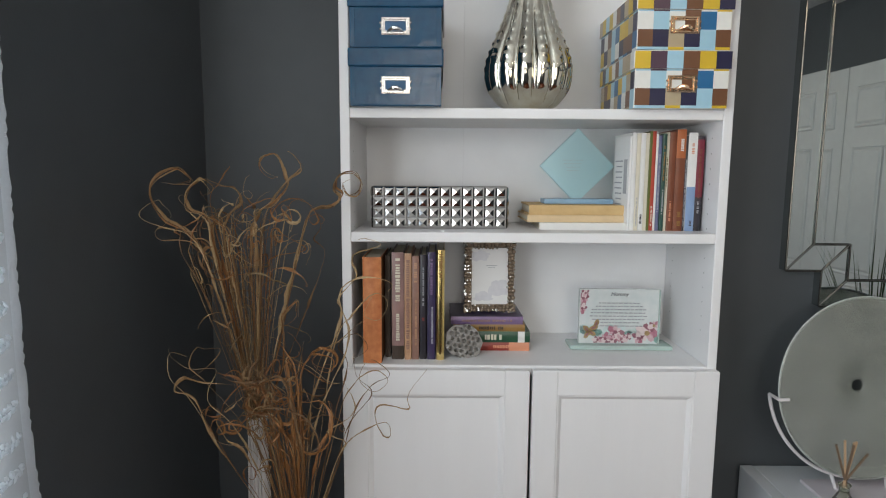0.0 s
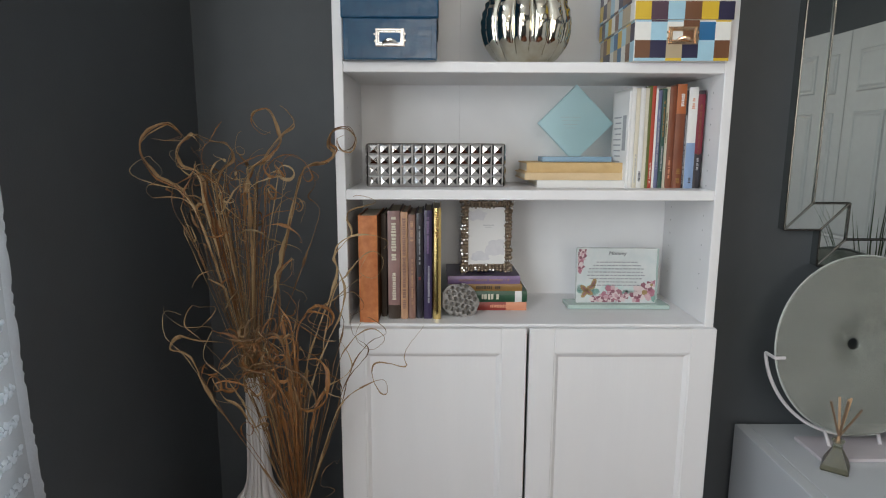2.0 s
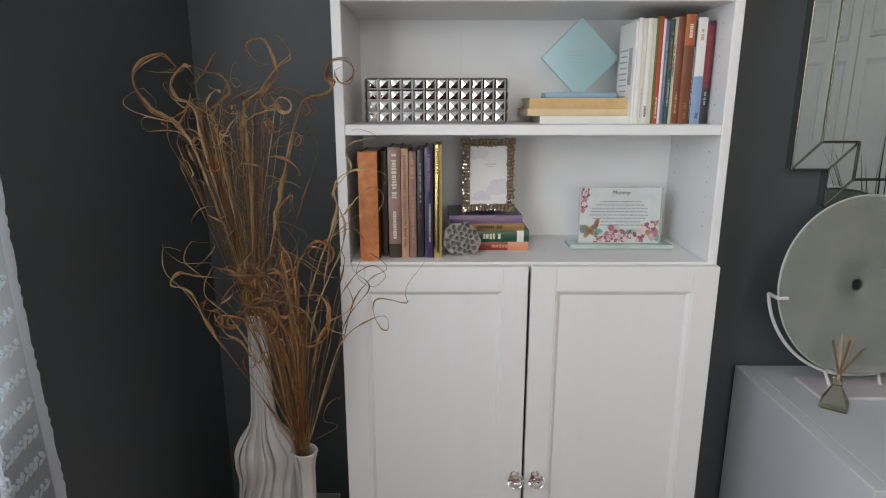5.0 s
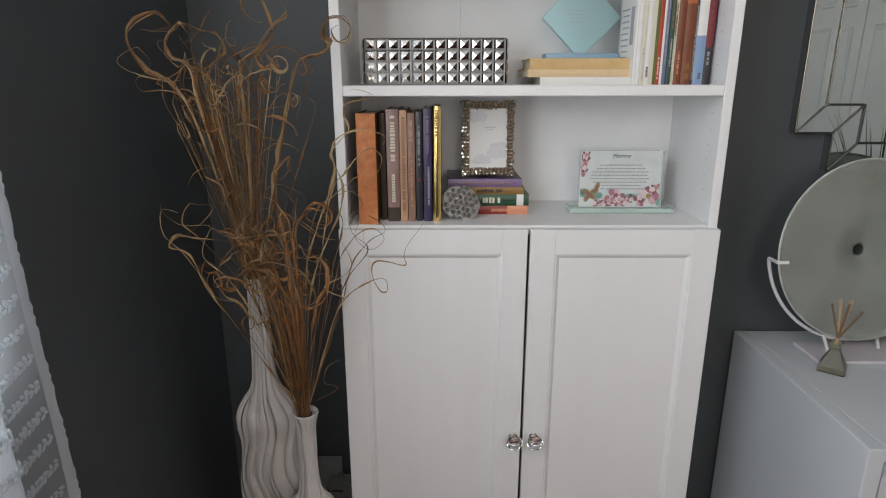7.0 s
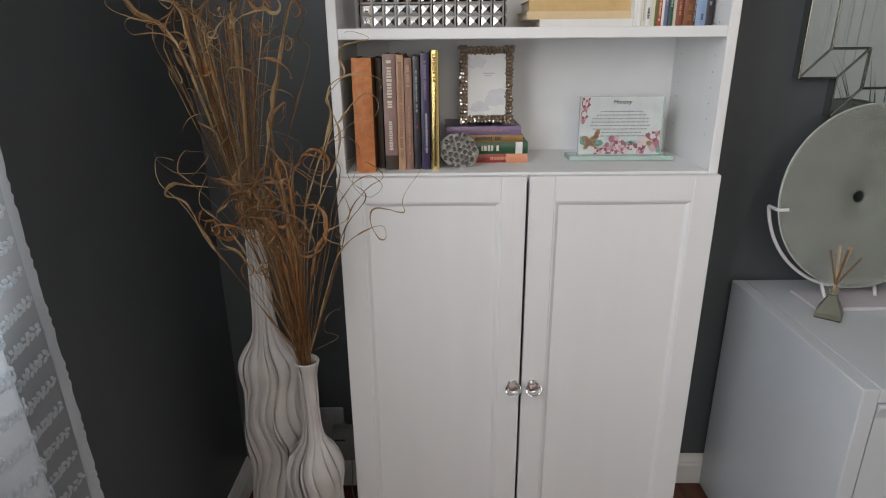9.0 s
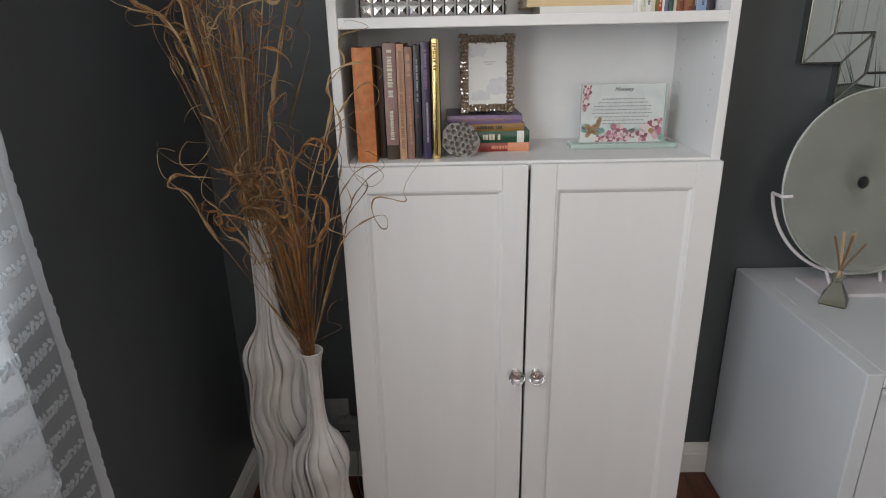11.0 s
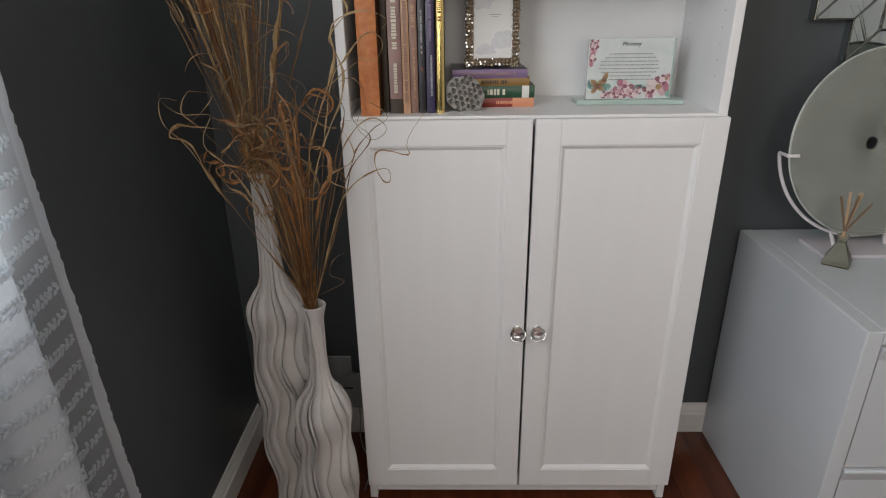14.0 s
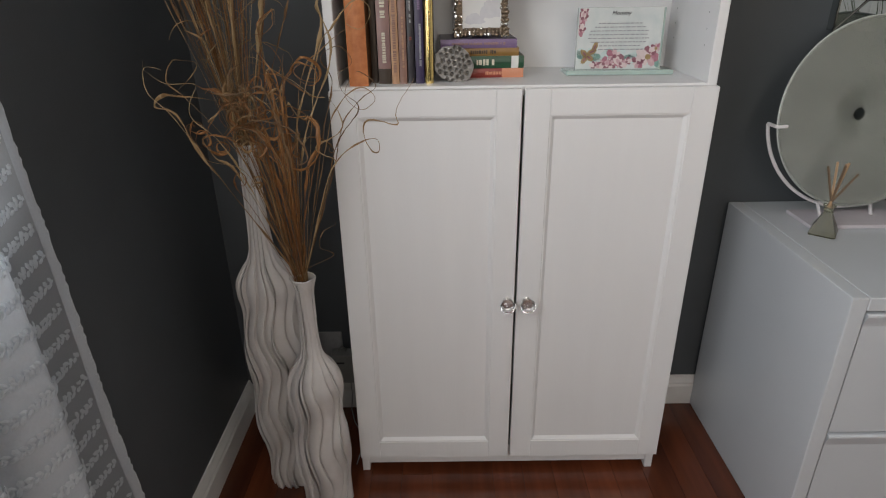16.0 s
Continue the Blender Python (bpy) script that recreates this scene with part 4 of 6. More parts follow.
# grass in a pot, further along the dresser
grass = thing("potted_grass", "tall green artificial grass in a white pot on the dresser", "plant", loc=(1.46, 0.055, DZ))
bm = bmesh.new()
bm_lathe(bm, [(0.05, 0), (0.062, 0.11), (0.066, 0.115), (0.060, 0.118), (0.05, 0.10)], 32)
part("pot", bm, M_IVORY, grass, smooth=True)
M_GRASS = mat("green_grass_blade", (0.05, 0.11, 0.035), 0.5, var=0.3, scale=60, color2=(0.09, 0.15, 0.05))
for k in range(70):
    a, sp, ln = random.uniform(0, 6.28), random.uniform(0.02, 0.20), random.uniform(0.28, 0.52)
    bm = bmesh.new()
    prev = None
    for q in range(9):
        f = q / 8
        c = Vector((0.03 * math.cos(a) + sp * f * f * math.cos(a), 0.03 * math.sin(a) + sp * 0.6 * f * f * math.sin(a), 0.10 + ln * f))
        wv = Vector((-math.sin(a), math.cos(a), 0)) * 0.0028 * (1 - f ** 3)
        cur = (bm.verts.new(c - wv), bm.verts.new(c + wv))
        if prev:
            bm.faces.new((prev[0], prev[1], cur[1], cur[0]))
        prev = cur
    bmesh.ops.solidify(bm, geom=bm.faces, thickness=0.0006)
    part("blade", bm, M_GRASS, grass)

# ---- wall mirror with stepped corners ----
mir = thing("wall_mirror", "large wall mirror with stepped corners and silvered edge strips", "mirror")
MX0, MX1, MZ0, MZ1, MS, MB = 1.079, 2.10, 1.118, 2.12, 0.092, 0.067
YF = 0.256
outer = [(MX0 + MS, MZ0), (MX1 - MS, MZ0), (MX1 - MS, MZ0 + MS), (MX1, MZ0 + MS), (MX1, MZ1 - MS), (MX1 - MS, MZ1 - MS), (MX1 - MS, MZ1), (MX0 + MS, MZ1), (MX0 + MS, MZ1 - MS), (MX0, MZ1 - MS), (MX0, MZ0 + MS), (MX0 + MS, MZ0 + MS)]
inn = []
for k, (x, z) in enumerate(outer):
    (ax, az), (bx, bz) = outer[k - 1], outer[(k + 1) % 12]
    d1, d2 = Vector((x - ax, z - az)).normalized(), Vector((bx - x, bz - z)).normalized()
    n1, n2 = Vector((-d1.y, d1.x)), Vector((-d2.y, d2.x))
    inn.append((x + (n1.x + n2.x) * MB, z + (n1.y + n2.y) * MB))
for k in range(12):
    a, b, c, d = outer[k], outer[(k + 1) % 12], inn[(k + 1) % 12], inn[k]
    bm = bmesh.new()
    lo = [bm.verts.new((x, y, z)) for (x, z), y in ((a, YF), (b, YF), (c, YF + 0.0015), (d, YF + 0.0015))]
    hi = [bm.verts.new((v.co.x, 0.2845, v.co.z)) for v in lo]
    bm.faces.new(lo)
    bm.faces.new(list(reversed(hi)))
    for q in range(4):
        bm.faces.new((lo[q], hi[q], hi[(q + 1) % 4], lo[(q + 1) % 4]))
    bmesh.ops.recalc_face_normals(bm, faces=bm.faces)
    part("border_strip", bm, M_MIRROR, mir)
    for p, q, rr in ((a, b, 0.0028), (d, c, 0.0030), (a, d, 0.0022)):
        bm = bmesh.new()
        bm_tube(bm, [(p[0], YF - 0.0005, p[1]), (q[0], YF - 0.0005, q[1])], rr, 6)
        part("bead", bm, M_BEVEL, mir)
bm = bmesh.new()
f = [bm.verts.new((x, YF + 0.003, z)) for x, z in inn]
bm.faces.new(f)
g = [bm.verts.new((x, YF + 0.02, z)) for x, z in inn]
bm.faces.new(list(reversed(g)))
for k in range(12):
    bm.faces.new((f[k], g[k], g[(k + 1) % 12], f[(k + 1) % 12]))
bmesh.ops.recalc_face_normals(bm, faces=bm.faces)
part("mirror_glass", bm, M_MIRROR, mir)


# ---- closet doors on the far wall, seen in the mirror ----
def closet_leaf(y0, y1):
    bm = bmesh.new()
    x = X1 - 0.035
    bm_box(bm, x, y0 + 0.002, 0.01, X1 - 0.002, y1 - 0.002, 2.03, 0.002)
    ob = part("closet_door", bm, M_TRIM)
    w = y1 - y0
    for z0, z1 in ((0.12, 0.80), (0.92, 1.60), (1.70, 1.92)):
        bm = bmesh.new()
        o = (y0 + w * 0.2, z0, y1 - w * 0.2, z1)
        rs = []
        for d, dx in ((0, 0.0005), (0.008, -0.006), (0.02, -0.002), (0.032, -0.007)):
            rs.append([bm.verts.new((x + dx, yy, zz)) for yy, zz in ((o[0] + d, o[1] + d), (o[2] - d, o[1] + d), (o[2] - d, o[3] - d), (o[0] + d, o[3] - d))])
        for a, b in zip(rs, rs[1:]):
            for k in range(4):
                bm.faces.new((a[k], a[(k + 1) % 4], b[(k + 1) % 4], b[k]))
        bm.faces.new(rs[-1])
        bmesh.ops.recalc_face_normals(bm, faces=bm.faces)
        part("raised_panel", bm, M_TRIM, ob)
    return tagged(ob, "white panelled folding closet door", "door", "folding closet doors")


for k in range(6):
    closet_leaf(-2.80 + 0.40 * k, -2.40 + 0.40 * k)


# ---- windows and curtain ----
M_PANE = glass("window_glass", (1, 1, 1), 0.0)


def window(label, w, h, m):
    """A framed window in its own space: width along x, glass at y = 0, room on the side of -y."""
    ob = thing("window", label, "window", "white framed windows")
    ob["kind"] = "structure"
    for b in ((0, 0, 0.05, h), (w - 0.05, 0, w, h), (0.05, 0, w - 0.05, 0.05), (0.05, h - 0.05, w - 0.05, h)):
        box("window_frame", M_TRIM, ob, b[0], -0.02, b[1], b[2], 0.02, b[3])
    box("window_sill", M_TRIM, ob, -0.03, -0.10, -0.031, w + 0.03, -0.022, -0.001)
    pane = box("pane", M_PANE, ob, 0.05, -0.002, 0.05, w - 0.05, 0.002, h - 0.05, 0)
    pane.visible_shadow = False
    ob.matrix_basis = m


window("white framed window beside the sheer curtain", WIN_Y1 - WIN_Y0, WIN_Z1 - WIN_Z0, pose(X0 - 0.085, WIN_Y0, WIN_Z0, 0, 0, 90))
window("white framed window in the rear wall", SWX1 - SWX0, SWZ1 - SWZ0, pose(SWX1, Y0 - 0.085, SWZ0, 0, 0, 180))

M_CURT = bpy.data.materials.new("sheer_white_voile")
M_CURT.use_nodes = True
nt = M_CURT.node_tree
pb, out = nt.nodes["Principled BSDF"], nt.nodes["Material Output"]
pb.inputs["Roughness"].default_value = 0.9
tr, mx, cr, nz, bp = (nt.nodes.new("ShaderNode" + s) for s in ("BsdfTranslucent", "MixShader", "Mix", "TexNoise", "Bump"))
tr.inputs[0].default_value = (0.90, 0.94, 0.97, 1)
tcn = nt.nodes.new("ShaderNodeTexCoord")
nz.inputs["Scale"].default_value, nz.inputs["Detail"].default_value = 220, 4
cr.data_type = "RGBA"
cr.inputs[6].default_value, cr.inputs[7].default_value = (0.62, 0.66, 0.71, 1), (0.73, 0.77, 0.82, 1)
nt.links.new(tcn.outputs["Object"], nz.inputs[0])
nt.links.new(nz.outputs[0], cr.inputs[0])
nt.links.new(cr.outputs[2], pb.inputs["Base Color"])
bp.inputs["Strength"].default_value, bp.inputs["Distance"].default_value = 0.5, 0.002
nt.links.new(nz.outputs[0], bp.inputs["Height"])
nt.links.new(bp.outputs[0], pb.inputs["Normal"])
mx.inputs[0].default_value = 0.45
sheer, mx2 = nt.nodes.new("ShaderNodeBsdfTransparent"), nt.nodes.new("ShaderNodeMixShader")
mx2.inputs[0].default_value = 0.36
nt.links.new(pb.outputs[0], mx.inputs[1])
nt.links.new(tr.outputs[0], mx.inputs[2])
nt.links.new(mx.outputs[0], mx2.inputs[1])
nt.links.new(sheer.outputs[0], mx2.inputs[2])
nt.links.new(mx2.outputs[0], out.inputs[0])
M_TUFT = mat("white_embroidery_thread", (0.88, 0.90, 0.92), 0.8, var=0.12, scale=300, bump=0.4, bump_scale=500)
tn = M_TUFT.node_tree
glow, both = tn.nodes.new("ShaderNodeBsdfTranslucent"), tn.nodes.new("ShaderNodeMixShader")
glow.inputs[0].default_value = (0.88, 0.92, 0.95, 1)
both.inputs[0].default_value = 0.62
tn.links.new(tn.nodes["Principled BSDF"].outputs[0], both.inputs[1])
tn.links.new(glow.outputs[0], both.inputs[2])
tn.links.new(both.outputs[0], tn.nodes["Material Output"].inputs[0])

M_LINING = M_CURT.copy()
M_LINING.name = "double_white_voile"
[q for q in M_LINING.node_tree.nodes if q.bl_idname == "ShaderNodeMixShader"][0].inputs[0].default_value = 0.20
[q for q in M_LINING.node_tree.nodes if q.bl_idname == "ShaderNodeMixShader"][-1].inputs[0].default_value = 0.12
curt = thing("curtain", "sheer white curtain with rows of embroidered tufts, drawn to the side", "curtain")
FOLD = [(-0.332, 0.0), (-0.340, -0.06), (-0.347, -0.13), (-0.346, -0.185), (-0.328, -0.205), (-0.295, -0.190), (-0.278, -0.178), (-0.268, -0.198), (-0.275, -0.25), (-0.312, -0.30), (-0.302, -0.33), (-0.270, -0.32), (-0.262, -0.34), (-0.300, -0.42)]
length = [0.0]
for p, q in zip(FOLD, FOLD[1:]):
    length.append(length[-1] + math.hypot(q[0] - p[0], q[1] - p[1]))


def curtain_at(s, z):
    """A point of the cloth: s metres of cloth from the free hem, at the height z."""
    j = max(i for i in range(len(length) - 1) if length[i] <= s + 1e-9)
    f = (s - length[j]) / (length[j + 1] - length[j])
    q = [FOLD[max(0, min(len(FOLD) - 1, i))] for i in (j - 1, j, j + 1, j + 2)]
    c = [0.5 * (2 * q[1][k] + (q[2][k] - q[0][k]) * f + (2 * q[0][k] - 5 * q[1][k] + 4 * q[2][k] - q[3][k]) * f * f + (3 * q[1][k] - q[0][k] - 3 * q[2][k] + q[3][k]) * f ** 3) for k in (0, 1)]
    low = min(1, max(0, (1.45 - z) / 1.1))
    edge = -0.495 + 0.055 * low ** 1.1 + 0.006 * math.sin(z * 9.0) * min(1, 0.3 + low) + 0.0017 * math.sin(z * 210 + 3 * math.sin(z * 67)) * max(0, 1 - s / 0.02)
    spread = 0.82 + 0.22 * low
    return Vector((c[0] + 0.006 * math.sin(z * 5 + s * 20), edge + c[1] * spread, z))


SL = length[-1]
bm = bmesh.new()
NS, NZ = 90, 420
grid = [[bm.verts.new(curtain_at(SL * i / NS * 0.9999, 0.03 + 2.17 * j / NZ)) for i in range(NS + 1)] for j in range(NZ + 1)]
for j in range(NZ):
    for i in range(NS):
        bm.faces.new((grid[j][i], grid[j][i + 1], grid[j + 1][i + 1], grid[j + 1][i]))
part("cloth", bm, M_CURT, curt, smooth=True)
bm = bmesh.new()
lin = [[bm.verts.new(curtain_at(length[6] + (SL - length[6] - 0.001) * i / 50, 0.03 + 2.17 * j / NZ) + Vector((0.004, 0.0, 0))) for i in range(51)] for j in range(NZ + 1)]
for j in range(NZ):
    for i in range(50):
        bm.faces.new((lin[j][i], lin[j][i + 1], lin[j + 1][i + 1], lin[j + 1][i]))
part("lining", bm, M_LINING, curt, smooth=True)
bm = bmesh.new()
hem = [[bm.verts.new(curtain_at(s, 0.03 + 2.17 * j / 400) + Vector((0.0022, 0.0012, 0))) for s in (0.0, 0.012, 0.024)] for j in range(401)]
for a, b in zip(hem, hem[1:]):
    for k in range(2):
        bm.faces.new((a[k], a[k + 1], b[k + 1], b[k]))
part("hem", bm, M_LINING, curt, smooth=True)
rnd = random.Random(4)
vsl, fsl = [], []


def petal(s, z, lean, ln, wd, lift):
    """One padded stitch on the cloth: a small pointed lens, leaning from the upright."""
    p = curtain_at(s, z)
    t = (curtain_at(s + 0.004, z) - p).normalized()
    nrm = Vector((t.y, -t.x, 0)).normalized()
    if nrm.x < 0:
        nrm = -nrm
    along = Vector((0, 0, 1)) * math.cos(lean) + t * math.sin(lean)
    across = Vector((0, 0, 1)) * -math.sin(lean) + t * math.cos(lean)
    o, b0 = p + nrm * lift, len(vsl)
    for f, g in ((1, 0), (0.35, 0.9), (-0.45, 0.8), (-0.9, 0), (-0.45, -0.8), (0.35, -0.9)):
        vsl.append(tuple(o + along * ln * f + across * wd * g))
    vsl.append(tuple(o + nrm * 0.0016))
    vsl.append(tuple(o - nrm * 0.0008))
    for k in range(6):
        fsl.append((b0 + k, b0 + (k + 1) % 6, b0 + 6))
        fsl.append((b0 + (k + 1) % 6, b0 + k, b0 + 7))


# braided bands of stitches, sinking away from the pulled hem
z = 0.07
while z < 1.80:
    s = 0.030
    while s < SL - 0.02:
        lift = 0.0016 if s < length[6] else 0.0062
        zz = z - 0.22 * min(s, 0.16) + rnd.uniform(-0.0012, 0.0012)
        petal(s, zz + 0.0048 + rnd.uniform(-0.0015, 0.0015), 0.75 + rnd.uniform(-0.5, 0.5), rnd.uniform(0.0050, 0.0080), rnd.uniform(0.0030, 0.0046), lift)
        petal(s + rnd.uniform(-0.004, 0.004), zz + rnd.uniform(-0.004, 0.004), rnd.uniform(-1.5, 1.5), rnd.uniform(0.0040, 0.0065), rnd.uniform(0.0026, 0.0040), lift)
        petal(s + 0.003, zz - 0.0048 + rnd.uniform(-0.0015, 0.0015), -0.75 + rnd.uniform(-0.5, 0.5), rnd.uniform(0.0050, 0.0076), rnd.uniform(0.0030, 0.0046), lift)
        s += rnd.uniform(0.0082, 0.0100)
    z += 0.0435
# loose thread ends along the hem
z = 0.04
while z < 2.1:
    petal(0.001, z, rnd.uniform(-2.2, -0.9), rnd.uniform(0.0015, 0.0042), rnd.uniform(0.0004, 0.0012), 0.0012)
    z += rnd.uniform(0.004, 0.012)
me = bpy.data.meshes.new("embroidery")
me.from_pydata(vsl, [], fsl)
me.materials.append(M_TUFT)
emb = new("embroidery", me)
emb.parent = curt
emb["kind"] = "stuff"
bm = bmesh.new()
bm_tube(bm, [(-0.315, -0.40, 2.215), (-0.315, -2.75, 2.215)], 0.011, 12)
tagged(part("curtain_rod", bm, M_CHROME), "plain metal curtain rod over the window", "curtain rod")

# ---- plug-in box by the skirting ----
adp = thing("power_adapter", "pale grey plug-in adapter box with hanging loop at the outlet", "adapter")
M_GREYPL = mat("pale_grey_plastic", (0.30, 0.31, 0.30), 0.45, scale=30)
box("outlet_plate", M_GREYINK, adp, -0.150, 0.279, 0.16, -0.080, 0.2849, 0.275, 0.002)
box("body", M_GREYPL, adp, -0.112, 0.238, 0.118, -0.045, 0.279, 0.218, 0.004, seg=2)
box("label_strip", M_INK, adp, -0.104, 0.2372, 0.188, -0.072, 0.2382, 0.194, 0)
bm = bmesh.new()
bm_tube(bm, [(-0.079 + 0.010 * math.cos(a), 0.262, 0.2175 + 0.016 * math.sin(a)) for a in [math.pi * k / 10 for k in range(11)]], 0.0025, 8)
part("loop", bm, M_GREYPL, adp)
bm = bmesh.new()
bm_tube(bm, [(-0.06, 0.25, 0.12), (-0.058, 0.245, 0.07), (-0.062, 0.235, 0.02), (-0.05, 0.20, 0.003), (-0.025, 0.15, 0.003), (-0.012, 0.09, 0.003), (-0.02, 0.02, 0.003)], 0.0014, 8)
part("cable", bm, M_GREYPL, adp)


# ---- wavy floor vases ----
M_CERAM = mat("matt_white_ceramic", (0.66, 0.635, 0.62), 0.6, var=0.1, scale=14, color2=(0.52, 0.495, 0.48), bump=0.08, bump_scale=140)


def spline(ctrl, z):
    j = max(i for i in range(len(ctrl) - 1) if ctrl[i][0] <= z + 1e-9)
    f = (z - ctrl[j][0]) / (ctrl[j + 1][0] - ctrl[j][0])
    p0, p1, p2, p3 = (ctrl[max(0, min(len(ctrl) - 1, q))][1] for q in (j - 1, j, j + 1, j + 2))
    return 0.5 * (2 * p1 + (p2 - p0) * f + (2 * p0 - 5 * p1 + 4 * p2 - p3) * f * f + (3 * p1 - p0 - 3 * p2 + p3) * f ** 3)


def floor_vase(loc, ctrl, flutes, phase, label):
    ob = thing("floor_vase", label, "vase", "pair of wavy floor vases", loc)
    top = ctrl[-1][0]
    rows = 170
    # one pleat: (place across it, height); its far edge laps over the next
    pleat = ((0.0, 0.0), (0.10, 0.20), (0.26, 0.42), (0.45, 0.62), (0.66, 0.80), (0.86, 0.95), (0.97, 1.0), (1.03, 0.95), (1.045, 0.72), (1.02, 0.34))
    bm = bmesh.new()
    rings = []
    for j in range(rows + 1):
        z = top * j / rows
        r = spline(ctrl, z)
        full = min(1, max(0.15, (r - 0.018) / 0.03))
        ring = []
        for f in range(flutes):
            turn = 0.15 * math.sin(z * 29 + phase + 0.35 * math.sin(f * 1.9)) * full + 0.05 * math.sin(z * 13 + phase * 2)
            own = 0.74 + 0.26 * math.sin(f * 2.4 + phase + z * 6)
            depth = 0.0185 * own * min(1, max(0.28, (r - 0.014) / 0.035)) * min(1, (top - z) / 0.03 + 0.12)
            for u, h in pleat:
                a = 2 * math.pi * (f + u + 0.22 * math.sin(f * 2.1 + phase)) / flutes - turn
                if u > 0.9:
                    # the lap ends where the next pleat begins
                    f2 = (f + 1) % flutes
                    t2 = 0.15 * math.sin(z * 29 + phase + 0.35 * math.sin(f2 * 1.9)) * full + 0.05 * math.sin(z * 13 + phase * 2)
                    a = 2 * math.pi * (f + u + 0.22 * math.sin(f2 * 2.1 + phase)) / flutes - t2
                wave = 0.0040 * math.sin(z * 29 + phase + 1.4 + 0.8 * math.sin(f * 0.9)) * full
                rr = r - depth * 0.66 + depth * h + wave
                ring.append(bm.verts.new((rr * math.cos(a), rr * math.sin(a), z)))
        rings.append(ring)
    n = len(rings[0])
    for a, b in zip(rings, rings[1:]):
        for k in range(n):
            bm.faces.new((a[k], a[(k + 1) % n], b[(k + 1) % n], b[k]))
    bm.faces.new(list(reversed(rings[0])))
    mouth = [v.co.copy() for v in rings[-1]]
    part("body", bm, M_CERAM, ob, smooth=True)
    bm = bmesh.new()
    last = [bm.verts.new(c) for c in mouth]
    for s, dz in ((1.05, 0.002), (0.99, 0.005), (0.84, 0.003), (0.76, -0.02), (0.74, -0.10)):
        nxt = [bm.verts.new((c.x * s, c.y * s, top + dz)) for c in mouth]
        for k in range(n):
            bm.faces.new((last[k], last[(k + 1) % n], nxt[(k + 1) % n], nxt[k]))
        last = nxt
    part("rim", bm, M_CERAM, ob, smooth=True)
    return ob


TALL, SHORT = Vector((-0.189, 0.0, 0)), Vector((-0.079, -0.088, 0))
floor_vase(TALL, [(0, 0.056), (0.03, 0.058), (0.12, 0.062), (0.19, 0.067), (0.27, 0.070), (0.36, 0.067), (0.48, 0.067), (0.54, 0.064), (0.58, 0.066), (0.606, 0.061), (0.63, 0.048), (0.65, 0.036), (0.68, 0.0275), (0.76, 0.0230), (0.84, 0.0200), (0.90, 0.0190), (0.922, 0.0215)], 17, 0.4, "tall white ceramic floor vase with wavy fluted sides")
floor_vase(SHORT, [(0, 0.058), (0.05, 0.060), (0.11, 0.062), (0.165, 0.061), (0.225, 0.064), (0.262, 0.060), (0.30, 0.058), (0.335, 0.060), (0.375, 0.058), (0.41, 0.048), (0.43, 0.036), (0.45, 0.0265), (0.48, 0.0215), (0.53, 0.0190), (0.59, 0.0180), (0.625, 0.022), (0.645, 0.0275)], 14, 2.1, "shorter white ceramic floor vase with wavy fluted sides")

# ---- dried curling grasses ----
M_STRAW = [mat("dried_grass_" + n, c, 0.6, var=0.3, scale=150, color2=c2, stretch=(1, 1, 0.25)) for n, c, c2 in (
    ("brown", (0.20, 0.110, 0.045), (0.075, 0.038, 0.015)), ("tan", (0.34, 0.22, 0.105), (0.20, 0.115, 0.05)), ("russet", (0.33, 0.155, 0.050), (0.14, 0.056, 0.018)), ("straw", (0.42, 0.31, 0.17), (0.28, 0.18, 0.085)), ("reed", (0.27, 0.19, 0.09), (0.10, 0.064, 0.028)))]


kink = random.Random(31)


